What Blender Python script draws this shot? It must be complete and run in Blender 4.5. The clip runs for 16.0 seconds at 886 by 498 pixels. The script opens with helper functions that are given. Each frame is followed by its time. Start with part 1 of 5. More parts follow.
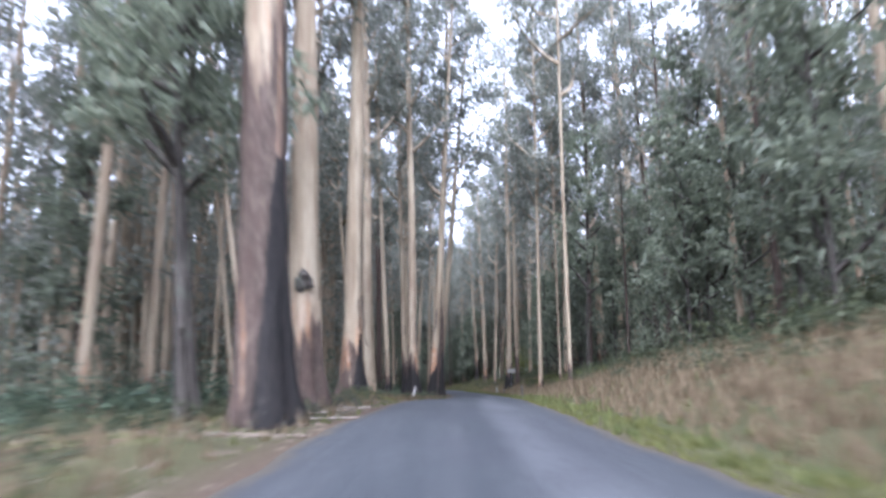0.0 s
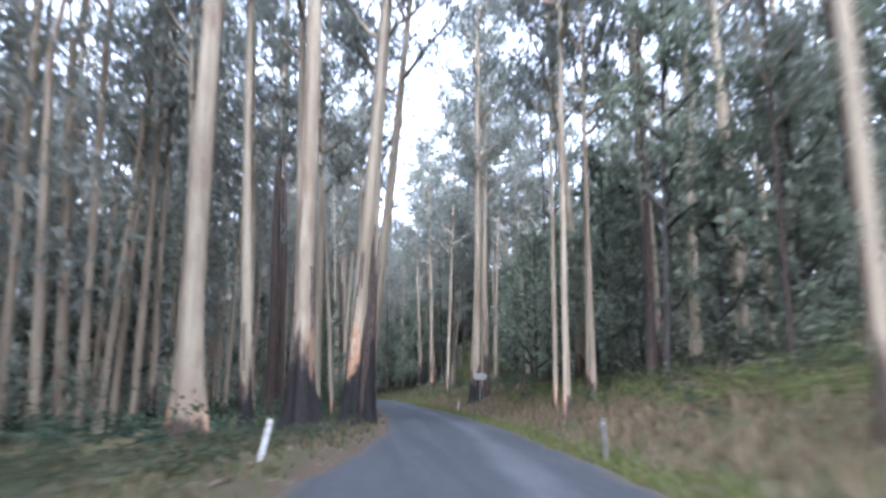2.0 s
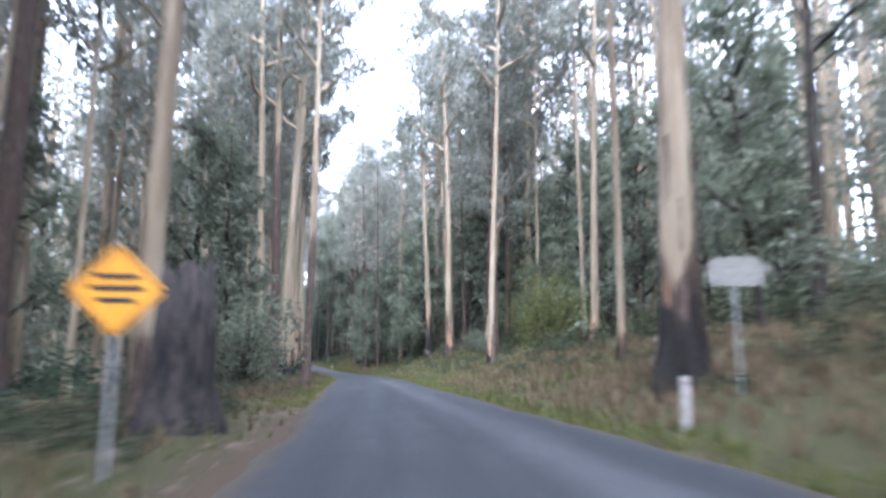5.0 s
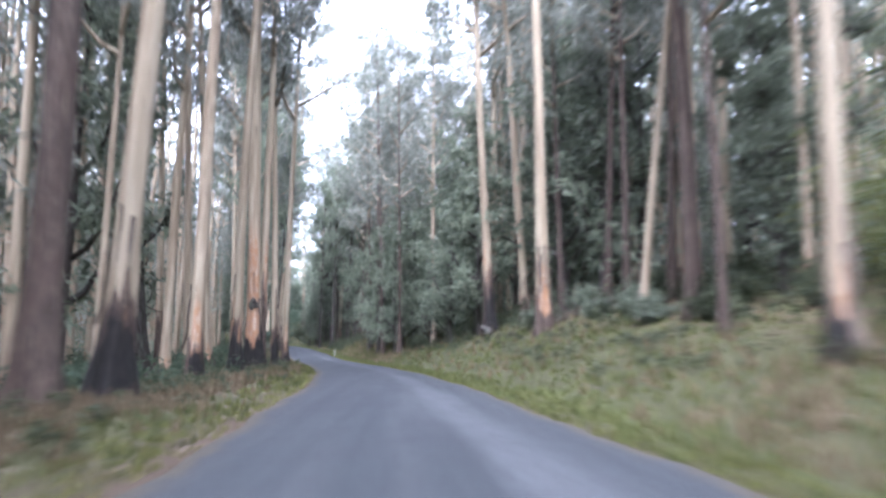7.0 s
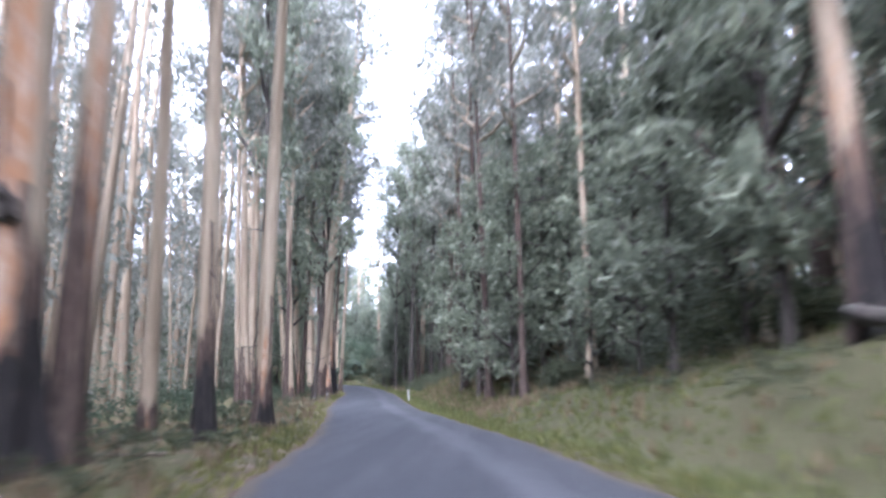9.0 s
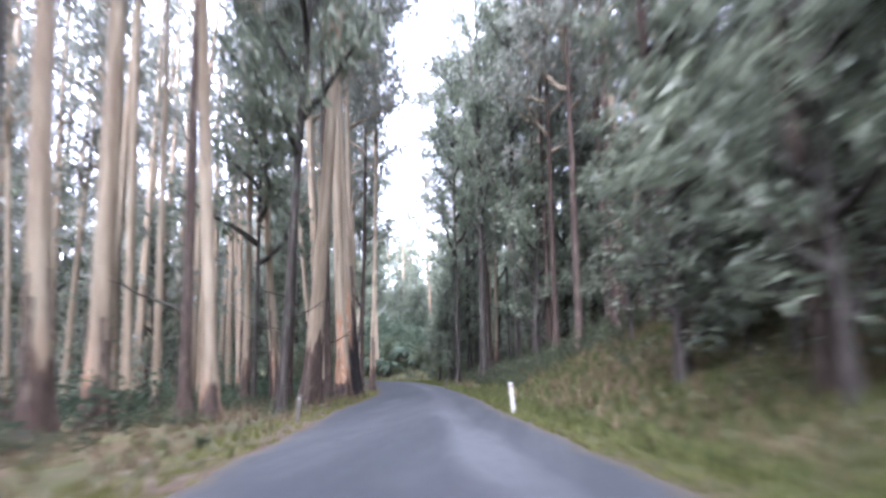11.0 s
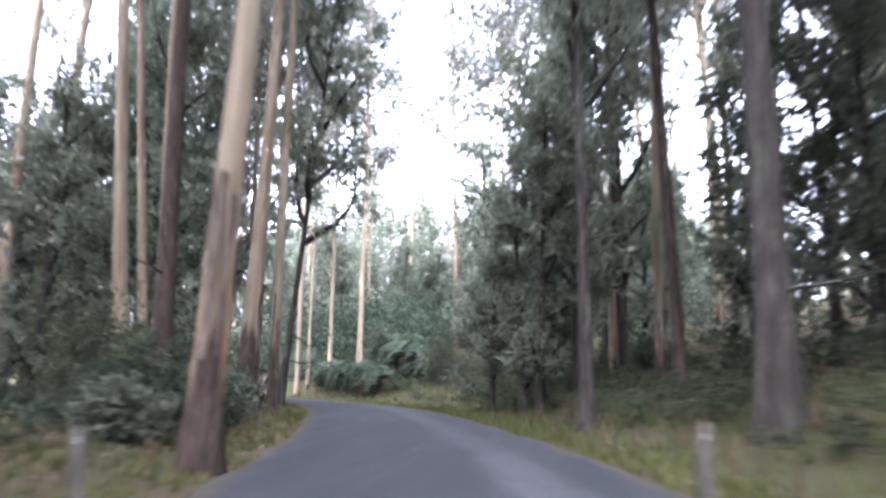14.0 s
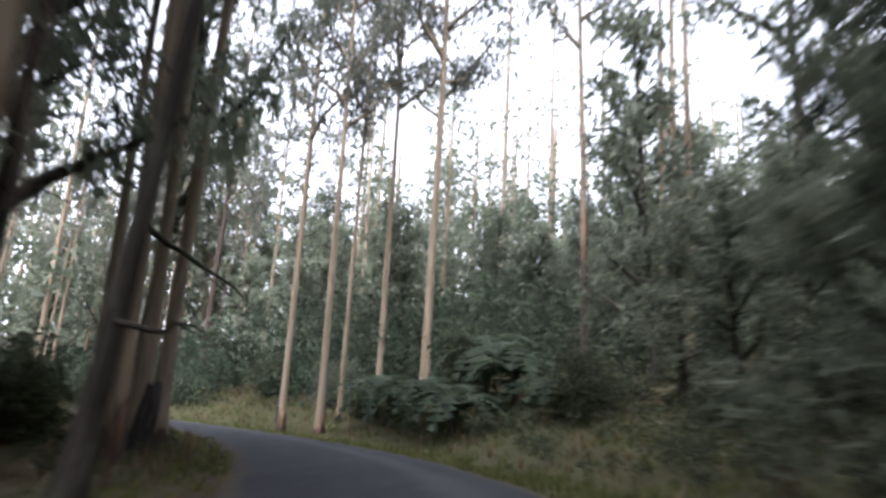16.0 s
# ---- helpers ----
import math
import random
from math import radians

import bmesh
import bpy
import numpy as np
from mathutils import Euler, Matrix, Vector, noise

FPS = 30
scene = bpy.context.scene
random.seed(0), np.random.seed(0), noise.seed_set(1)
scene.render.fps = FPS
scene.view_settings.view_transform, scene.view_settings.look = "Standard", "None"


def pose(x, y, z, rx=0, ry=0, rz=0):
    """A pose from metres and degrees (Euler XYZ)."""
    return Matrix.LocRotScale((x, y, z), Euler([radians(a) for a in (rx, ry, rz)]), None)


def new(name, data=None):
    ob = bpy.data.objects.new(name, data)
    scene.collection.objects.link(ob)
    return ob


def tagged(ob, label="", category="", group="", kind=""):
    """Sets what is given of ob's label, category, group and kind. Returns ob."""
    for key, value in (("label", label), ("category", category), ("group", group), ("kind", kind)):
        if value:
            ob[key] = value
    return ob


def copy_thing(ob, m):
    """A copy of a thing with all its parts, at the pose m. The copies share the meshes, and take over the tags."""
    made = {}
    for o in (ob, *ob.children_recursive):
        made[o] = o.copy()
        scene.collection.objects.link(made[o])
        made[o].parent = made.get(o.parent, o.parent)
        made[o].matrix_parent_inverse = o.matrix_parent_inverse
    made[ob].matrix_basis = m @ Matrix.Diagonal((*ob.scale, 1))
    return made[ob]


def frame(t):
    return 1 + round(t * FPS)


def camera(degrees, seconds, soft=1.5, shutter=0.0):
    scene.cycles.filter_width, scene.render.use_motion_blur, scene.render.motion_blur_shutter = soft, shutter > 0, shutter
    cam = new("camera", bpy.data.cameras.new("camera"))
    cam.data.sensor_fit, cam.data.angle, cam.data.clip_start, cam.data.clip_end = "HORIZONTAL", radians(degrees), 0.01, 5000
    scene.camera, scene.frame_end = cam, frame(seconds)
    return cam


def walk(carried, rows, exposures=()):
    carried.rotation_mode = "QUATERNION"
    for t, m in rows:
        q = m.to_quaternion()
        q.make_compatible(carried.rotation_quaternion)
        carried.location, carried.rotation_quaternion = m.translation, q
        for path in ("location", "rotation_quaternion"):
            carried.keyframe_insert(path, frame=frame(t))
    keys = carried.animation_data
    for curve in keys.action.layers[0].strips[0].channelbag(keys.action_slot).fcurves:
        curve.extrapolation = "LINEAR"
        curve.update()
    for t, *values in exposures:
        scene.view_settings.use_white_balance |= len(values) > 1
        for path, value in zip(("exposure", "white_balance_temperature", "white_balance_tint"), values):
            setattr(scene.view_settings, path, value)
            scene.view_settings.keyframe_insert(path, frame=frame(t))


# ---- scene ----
cam = camera(61.8, 16.0, soft=2.8, shutter=0.8)
PATH = [
    (0.0, pose(0.00, -0.00, 1.25, 101.36, 0.71, -0.16)),
    (0.5, pose(-0.25, 9.38, 1.64, 101.22, 0.69, -2.26)),
    (1.0, pose(-0.24, 19.38, 2.02, 101.71, 0.82, -2.80)),
    (1.5, pose(0.16, 28.79, 2.34, 102.69, 0.64, -3.47)),
    (2.0, pose(0.50, 38.01, 2.47, 101.74, 0.00, -5.02)),
    (2.5, pose(1.08, 47.41, 2.41, 101.68, -0.59, -4.66)),
    (3.0, pose(1.65, 56.88, 2.34, 101.28, -0.89, -5.05)),
    (3.5, pose(2.10, 66.47, 2.40, 101.24, 0.39, -4.76)),
    (4.0, pose(2.36, 75.35, 2.44, 100.43, -0.00, -5.08)),
    (4.2, pose(2.46, 78.87, 2.45, 99.94, -0.21, -5.35)),
    (6.3, pose(2.56, 118.83, 3.14, 100.65, 0.35, -4.67)),
    (6.5, pose(2.45, 122.74, 3.21, 100.96, 0.37, -5.88)),
    (7.0, pose(2.14, 132.50, 3.35, 98.89, -0.35, -3.89)),
    (7.5, pose(1.88, 142.09, 3.45, 100.96, -1.40, -2.27)),
    (8.0, pose(1.82, 151.55, 3.55, 100.75, -0.64, -0.02)),
    (8.5, pose(1.38, 160.72, 3.84, 101.68, -0.43, 0.61)),
    (8.7, pose(1.10, 164.37, 3.96, 101.90, -0.29, 1.60)),
    (10.8, pose(-3.87, 203.74, 4.65, 101.65, 1.62, 6.78)),
    (11.0, pose(-4.64, 207.46, 4.75, 101.68, 1.57, 7.09)),
    (11.5, pose(-6.59, 216.66, 5.03, 100.84, 1.27, 5.70)),
    (12.0, pose(-8.28, 225.59, 5.41, 102.59, -0.28, 5.90)),
    (12.5, pose(-9.67, 234.10, 5.81, 102.57, -0.73, 5.93)),
    (13.0, pose(-10.89, 242.44, 6.14, 103.05, -0.79, 5.99)),
    (13.5, pose(-12.03, 250.34, 6.32, 103.03, -0.77, 6.74)),
    (14.0, pose(-13.15, 257.42, 6.50, 103.26, -0.74, 7.41)),
    (14.5, pose(-14.45, 263.89, 6.77, 103.13, -0.85, 8.42)),
    (15.0, pose(-15.65, 270.07, 7.17, 104.39, -1.35, 9.43)),
    (15.5, pose(-17.06, 275.94, 7.53, 105.40, -3.01, 11.08)),
    (16.0, pose(-18.67, 282.21, 7.87, 105.55, -3.21, 12.93)),
]
walk(cam, PATH, exposures=[(0.0, 2.80, 5330.0, 20.0), (1.0, 3.03, 5220.0, 18.2), (2.0, 3.12, 5130.0, 16.8), (4.0, 3.44, 5215.0, 18.0), (6.5, 3.88, 5260.0, 19.5), (8.7, 3.95, 5290.0, 24.5), (11.0, 4.02, 5410.0, 24.0), (12.5, 3.97, 5350.0, 24.5), (14.0, 3.97, 5560.0, 23.0), (14.5, 3.88, 5640.0, 21.5), (15.0, 3.66, 5720.0, 20.0), (15.5, 3.26, 5800.0, 19.0), (16.0, 2.54, 5950.0, 18.0)])

# ---- sky and sun: thin bright cloud, the brightest part of it behind the car ----
world = bpy.data.worlds.new("overcast_sky")
scene.world = world
world.use_nodes = True
wn, wl = world.node_tree.nodes, world.node_tree.links
sky = wn.new("ShaderNodeTexSky")
sky.sky_type = "NISHITA"
sky.sun_disc = False
sky.sun_elevation, sky.sun_rotation = radians(56), radians(186)
sky.air_density, sky.dust_density, sky.ozone_density = 1.0, 3.0, 1.0
cloud = wn.new("ShaderNodeHueSaturation")
cloud.inputs["Saturation"].default_value = 0.2
wl.new(sky.outputs[0], cloud.inputs["Color"])
wl.new(cloud.outputs[0], wn["Background"].inputs[0])
wn["Background"].inputs[1].default_value = 0.15
sun = new("sun", bpy.data.lights.new("sun", "SUN"))
sun.data.energy, sun.data.angle, sun.data.color = 1.0, radians(50), (1.0, 0.97, 0.93)
sun.rotation_euler = Euler((radians(34), 0, radians(-6)))


# ---- materials ----
def material(name, rough=0.8, spec=0.3):
    m = bpy.data.materials.new(name)
    m.use_nodes = True
    b = m.node_tree.nodes["Principled BSDF"]
    b.inputs["Roughness"].default_value = rough
    b.inputs["Specular IOR Level"].default_value = spec
    return m, m.node_tree.nodes, m.node_tree.links, b


def noise_node(n, l, scale, detail=4.0, stretch=(1, 1, 1), coord="Object", rough=0.6):
    tc, mp, t = n.new("ShaderNodeTexCoord"), n.new("ShaderNodeMapping"), n.new("ShaderNodeTexNoise")
    mp.inputs["Scale"].default_value = stretch
    t.inputs["Scale"].default_value, t.inputs["Detail"].default_value, t.inputs["Roughness"].default_value = scale, detail, rough
    l.new(tc.outputs[coord], mp.inputs[0])
    l.new(mp.outputs[0], t.inputs[0])
    return t.outputs[0]


def ramp(n, l, fac, stops):
    r = n.new("ShaderNodeValToRGB")
    while len(r.color_ramp.elements) < len(stops):
        r.color_ramp.elements.new(0.5)
    for e, (p, c) in zip(r.color_ramp.elements, stops):
        e.position, e.color = p, (*c, 1)
    l.new(fac, r.inputs[0])
    return r.outputs[0]


def mixed(n, l, fac, a, b, how="MIX"):
    m = n.new("ShaderNodeMix")
    m.data_type, m.blend_type = "RGBA", how
    for sock, v in ((m.inputs[0], fac), (m.inputs[6], a), (m.inputs[7], b)):
        if isinstance(v, (int, float)):
            sock.default_value = v
        elif isinstance(v, tuple):
            sock.default_value = (*v, 1)
        else:
            l.new(v, sock)
    return m.outputs[2]


def bumped(n, l, b, height, strength, dist):
    bp = n.new("ShaderNodeBump")
    bp.inputs["Strength"].default_value, bp.inputs["Distance"].default_value = strength, dist
    l.new(height, bp.inputs["Height"])
    l.new(bp.outputs[0], b.inputs["Normal"])


def attr(n, name):
    a = n.new("ShaderNodeAttribute")
    a.attribute_name = name
    return a.outputs["Fac"]


def ragged(n, l, mask, pattern, spread):
    """A mask whose edge is torn by a pattern."""
    p = n.new("ShaderNodeMath")
    p.operation, p.inputs[1].default_value, p.inputs[2].default_value = "MULTIPLY_ADD", spread, -0.5 * spread
    l.new(pattern, p.inputs[0])
    s = n.new("ShaderNodeMath")
    s.operation = "ADD"
    l.new(mask, s.inputs[0])
    l.new(p.outputs[0], s.inputs[1])
    r = n.new("ShaderNodeMapRange")
    r.inputs["From Min"].default_value, r.inputs["From Max"].default_value = 0.32, 0.68
    l.new(s.outputs[0], r.inputs["Value"])
    return r.outputs[0]


def make_bark():
    m, n, l, b = material("gum_bark", 0.85, 0.2)
    streak = noise_node(n, l, 2.6, 5, (1, 1, 0.045))
    ribbon = noise_node(n, l, 6.5, 4, (1, 1, 0.07))
    fine = noise_node(n, l, 16.0, 6, (1, 1, 0.14))
    blotch = noise_node(n, l, 1.1, 5, (1, 1, 0.3))
    spots = noise_node(n, l, 3.2, 3, (1, 1, 0.55))
    info = n.new("ShaderNodeObjectInfo")
    pale = ramp(n, l, streak, [(0.3, (0.143, 0.109, 0.070)), (0.43, (0.229, 0.183, 0.124)), (0.56, (0.300, 0.252, 0.178)), (0.7, (0.208, 0.173, 0.123))])
    warm = mixed(n, l, ramp(n, l, blotch, [(0.4, (0, 0, 0)), (0.6, (1, 1, 1))]), pale, ramp(n, l, ribbon, [(0.35, (0.149, 0.104, 0.068)), (0.65, (0.227, 0.183, 0.132))]))
    grey = mixed(n, l, info.outputs["Random"], pale, warm)
    grey = mixed(n, l, ramp(n, l, ribbon, [(0.60, (0, 0, 0)), (0.68, (0.266, 0.266, 0.266))]), grey, (0.146, 0.107, 0.076))
    grey = mixed(n, l, ramp(n, l, spots, [(0.66, (0, 0, 0)), (0.72, (0.240, 0.240, 0.240))]), grey, (0.137, 0.111, 0.085))
    fibre = ramp(n, l, fine, [(0.3, (0.020, 0.016, 0.013)), (0.5, (0.054, 0.040, 0.031)), (0.64, (0.100, 0.076, 0.060)), (0.8, (0.157, 0.129, 0.106))])
    fibre = mixed(n, l, ramp(n, l, blotch, [(0.45, (0, 0, 0)), (0.62, (0.6, 0.6, 0.6))]), fibre, (0.055, 0.035, 0.027))
    flake = noise_node(n, l, 4.5, 4, (1, 1, 0.5))
    fibre = mixed(n, l, ramp(n, l, flake, [(0.5, (0, 0, 0)), (0.6, (0.55, 0.55, 0.55))]), fibre, (0.047, 0.031, 0.024))
    skin = mixed(n, l, ragged(n, l, attr(n, "rough"), ribbon, 2.4), grey, fibre)
    orange = mixed(n, l, ramp(n, l, flake, [(0.42, (0, 0, 0)), (0.6, (1, 1, 1))]), mixed(n, l, fine, (0.23, 0.105, 0.045), (0.31, 0.195, 0.115)), ramp(n, l, ribbon, [(0.4, (0.20, 0.125, 0.085)), (0.6, (0.38, 0.29, 0.21))]))
    skin = mixed(n, l, ragged(n, l, attr(n, "tan"), streak, 2.2), skin, orange)
    char = ramp(n, l, fine, [(0.3, (0.006, 0.006, 0.006)), (0.75, (0.024, 0.020, 0.018))])
    col = mixed(n, l, ragged(n, l, attr(n, "burn"), mixed(n, l, 0.5, ribbon, flake), 2.4), skin, char)
    l.new(col, b.inputs["Base Color"])
    bumped(n, l, b, mixed(n, l, 0.5, fine, ribbon), 1.0, 0.09)
    return m


def make_dark_bark():
    """Furrowed wattle bark with grey lichen and moss."""
    m, n, l, b = material("dark_rough_bark", 0.92, 0.12)
    furrow = noise_node(n, l, 11.0, 5, (1, 1, 0.12))
    plate = noise_node(n, l, 3.0, 4, (1, 1, 0.25))
    lichen = noise_node(n, l, 1.7, 5, (1, 1, 0.6))
    col = ramp(n, l, furrow, [(0.32, (0.015, 0.013, 0.012)), (0.5, (0.045, 0.039, 0.033)), (0.7, (0.098, 0.087, 0.075))])
    col = mixed(n, l, ramp(n, l, plate, [(0.45, (0, 0, 0)), (0.65, (0.5, 0.5, 0.5))]), col, (0.04, 0.036, 0.03))
    col = mixed(n, l, ramp(n, l, lichen, [(0.52, (0, 0, 0)), (0.66, (0.7, 0.7, 0.7))]), col, ramp(n, l, furrow, [(0.3, (0.036, 0.042, 0.028)), (0.7, (0.115, 0.122, 0.098))]))
    l.new(col, b.inputs["Base Color"])
    bumped(n, l, b, furrow, 1.0, 0.05)
    return m


def make_leaf(name, low, high, rough=0.45):
    m, n, l, b = material(name, rough, 0.25)
    geo = n.new("ShaderNodeNewGeometry")
    info = n.new("ShaderNodeObjectInfo")
    col = mixed(n, l, geo.outputs["Random Per Island"], low, high)
    hue = n.new("ShaderNodeHueSaturation")
    add = n.new("ShaderNodeMath")
    add.operation, add.inputs[1].default_value = "MULTIPLY_ADD", 0.5
    add.inputs[2].default_value = 0.75
    l.new(info.outputs["Random"], add.inputs[0])
    l.new(add.outputs[0], hue.inputs["Value"])
    l.new(col, hue.inputs["Color"])
    l.new(hue.outputs[0], b.inputs["Base Color"])
    tr = n.new("ShaderNodeBsdfTranslucent")
    l.new(hue.outputs[0], tr.inputs[0])
    mx = n.new("ShaderNodeMixShader")
    mx.inputs[0].default_value = 0.5
    out = n["Material Output"]
    l.new(b.outputs[0], mx.inputs[1])
    l.new(tr.outputs[0], mx.inputs[2])
    l.new(mx.outputs[0], out.inputs[0])
    return m


def make_ground():
    m, n, l, b = material("forest_floor", 0.95, 0.1)
    big = noise_node(n, l, 0.22, 4)
    mid = noise_node(n, l, 1.6, 6)
    fine = noise_node(n, l, 22.0, 5)
    litter = ramp(n, l, fine, [(0.3, (0.03, 0.021, 0.014)), (0.5, (0.078, 0.052, 0.034)), (0.68, (0.155, 0.112, 0.074))])
    moss = ramp(n, l, fine, [(0.3, (0.035, 0.045, 0.018)), (0.7, (0.11, 0.12, 0.045))])
    patch = ramp(n, l, mid, [(0.42, (0, 0, 0)), (0.62, (1, 1, 1))])
    forest = mixed(n, l, patch, litter, moss)
    turf = mixed(n, l, mid, ramp(n, l, fine, [(0.3, (0.022, 0.028, 0.011)), (0.7, (0.055, 0.061, 0.024))]), (0.052, 0.044, 0.025))
    gravel = ramp(n, l, fine, [(0.3, (0.033, 0.022, 0.017)), (0.6, (0.072, 0.049, 0.038)), (0.75, (0.125, 0.094, 0.074))])
    col = mixed(n, l, attr(n, "turf"), forest, turf)
    col = mixed(n, l, attr(n, "gravel"), col, gravel)
    l.new(col, b.inputs["Base Color"])
    bumped(n, l, b, fine, 0.8, 0.06)
    return m


def make_asphalt():
    m, n, l, b = material("worn_asphalt", 0.95, 0.15)
    stone = noise_node(n, l, 60.0, 3)
    mott = noise_node(n, l, 0.5, 5, (1, 0.25, 1))
    chip = ramp(n, l, stone, [(0.3, (0.013, 0.016, 0.017)), (0.55, (0.024, 0.027, 0.029)), (0.75, (0.045, 0.048, 0.051))])
    worn = mixed(n, l, ramp(n, l, mott, [(0.35, (0.25, 0.25, 0.25)), (0.7, (0.75, 0.75, 0.75))]), chip, (0.026, 0.029, 0.032))
    streak = noise_node(n, l, 1.4, 4, (1, 0.03, 1))
    worn = mixed(n, l, ramp(n, l, streak, [(0.38, (0, 0, 0)), (0.66, (0.55, 0.55, 0.55))]), worn, (0.044, 0.046, 0.048))
    col = mixed(n, l, ragged(n, l, attr(n, "track"), mott, 0.9), worn, (0.049, 0.0515, 0.054))
    patch = noise_node(n, l, 0.16, 3, (1, 0.4, 1))
    col = mixed(n, l, ramp(n, l, patch, [(0.5, (0, 0, 0)), (0.54, (0.3, 0.3, 0.3))]), col, (0.023, 0.024, 0.028))
    crack = noise_node(n, l, 1.1, 6, (1, 0.5, 1), "Object", 0.75)
    col = mixed(n, l, ramp(n, l, crack, [(0.485, (0, 0, 0)), (0.5, (0.5, 0.5, 0.5)), (0.515, (0, 0, 0))]), col, (0.013, 0.014, 0.016))
    col = mixed(n, l, ragged(n, l, attr(n, "dirt"), noise_node(n, l, 3.0, 5), 1.2), col, (0.044, 0.038, 0.029))
    l.new(col, b.inputs["Base Color"])
    bumped(n, l, b, stone, 0.5, 0.01)
    return m


def make_plain(name, a, c, rough=0.6, scale=8.0, spec=0.3, stretch=(1, 1, 1), metal=0.0):
    m, n, l, b = material(name, rough, spec)
    b.inputs["Metallic"].default_value = metal
    t = noise_node(n, l, scale, 5, stretch)
    l.new(ramp(n, l, t, [(0.35, a), (0.65, c)]), b.inputs["Base Color"])
    bumped(n, l, b, t, 0.3, 0.01)
    return m


BARK = make_bark()
DARK_BARK = make_dark_bark()
GUM_LEAF = make_leaf("gum_leaf", (0.11, 0.12, 0.095), (0.21, 0.215, 0.175))
WATTLE_LEAF = make_leaf("wattle_leaf", (0.092, 0.109, 0.077), (0.19, 0.212, 0.146))
SHRUB_LEAF = make_leaf("shrub_leaf", (0.032, 0.044, 0.025), (0.09, 0.098, 0.052), 0.6)
FERN_LEAF = make_leaf("fern_frond", (0.026, 0.040, 0.027), (0.066, 0.086, 0.052), 0.8)
GRASS = make_leaf("verge_grass", (0.055, 0.07, 0.022), (0.125, 0.132, 0.046), 0.7)
STRAW = make_leaf("dry_grass", (0.088, 0.064, 0.038), (0.185, 0.142, 0.088), 0.75)
FLOOR = make_ground()
ASPHALT = make_asphalt()
WHITE = make_plain("weathered_white_paint", (0.24, 0.235, 0.215), (0.45, 0.445, 0.42), 0.75, 12.0)
DEADWOOD = make_plain("bleached_deadwood", (0.055, 0.042, 0.033), (0.15, 0.122, 0.096), 0.9, 10.0, 0.1, (1, 1, 0.3))

# ---- lie of the land ----
# centre line of the road: (x, y, height of the tarmac)
CENTRE = [(0.9, -60, -0.6), (0.75, -30, -0.4), (0.65, 0, 0.0), (0.4, 9.4, 0.35), (0.42, 19.4, 0.72),
          (0.8, 28.8, 0.98), (1.2, 38.0, 1.1), (1.72, 47.4, 1.14), (2.6, 56.9, 1.13), (3.45, 66.5, 1.14),
          (3.95, 76, 1.2), (4.1, 90, 1.4), (3.9, 105, 1.63), (3.4, 119, 1.87), (2.8, 132.5, 2.1),
          (2.5, 142, 2.25), (2.3, 151.5, 2.42), (1.95, 161, 2.6), (0.9, 175, 2.85), (-0.9, 189, 3.12),
          (-3.45, 203.8, 3.42), (-6.15, 216.8, 3.8), (-7.65, 225.7, 4.14), (-9.0, 234.2, 4.5),
          (-10.2, 242.5, 4.82), (-12.4, 257.5, 5.28), (-14.95, 270.2, 5.9), (-18.0, 282.4, 6.55),
          (-20.9, 292, 7.05), (-25.1, 301, 7.55), (-30.9, 309.2, 8.0), (-38.1, 316.1, 8.5), (-46.6, 321.4, 9.0),
          (-56, 324.7, 9.5), (-80, 330, 10.5)]
# bank beside the right-hand verge, along the road: (distance along, where it starts, slope, height of the steep part)
BANK = [(-60, 4.6, 0.42, 3.2), (60, 4.6, 0.42, 3.2), (120, 4.8, 0.4, 3.0), (150, 5.2, 0.42, 3.0), (172, 5.0, 0.85, 4.2), (186, 5.0, 0.8, 4.2),
        (204, 5.2, 0.5, 3.0), (222, 5.2, 0.4, 2.4), (238, 4.6, 0.62, 6.5), (262, 4.6, 0.6, 6.0), (276, 5.4, 0.34, 2.8), (296, 5.4, 0.36, 3.0),
        (316, 5.0, 0.5, 4.0), (335, 5.0, 0.5, 4.0), (352, 5.2, 0.35, 3.0), (420, 5.0, 0.3, 3.0)]


def densify(points, step=1.0):
    p = np.array(points, float)
    d = np.concatenate([[0], np.cumsum(np.linalg.norm(np.diff(p[:, :2], axis=0), axis=1))])
    s = np.arange(0, d[-1], step)
    q = np.stack([np.interp(s, d, p[:, k]) for k in range(3)], 1)
    w = np.exp(-0.5 * (np.arange(-9, 10) / 4.0) ** 2)
    w /= w.sum()
    pad = np.concatenate([q[:1] + (q[:1] - q[1:2]) * np.arange(9, 0, -1)[:, None], q, q[-1:] + (q[-1:] - q[-2:-1]) * np.arange(1, 10)[:, None]])
    return s - 60.0, np.stack([np.convolve(pad[:, k], w, "valid") for k in range(3)], 1)


ROAD_S, ROAD_P = densify(CENTRE)
_dir = np.gradient(ROAD_P[:, :2], axis=0)
ROAD_D = _dir / np.linalg.norm(_dir, axis=1)[:, None]
HALF = 2.85


def smooth(a, b, x):
    t = np.clip((x - a) / (b - a), 0, 1)
    return t * t * (3 - 2 * t)


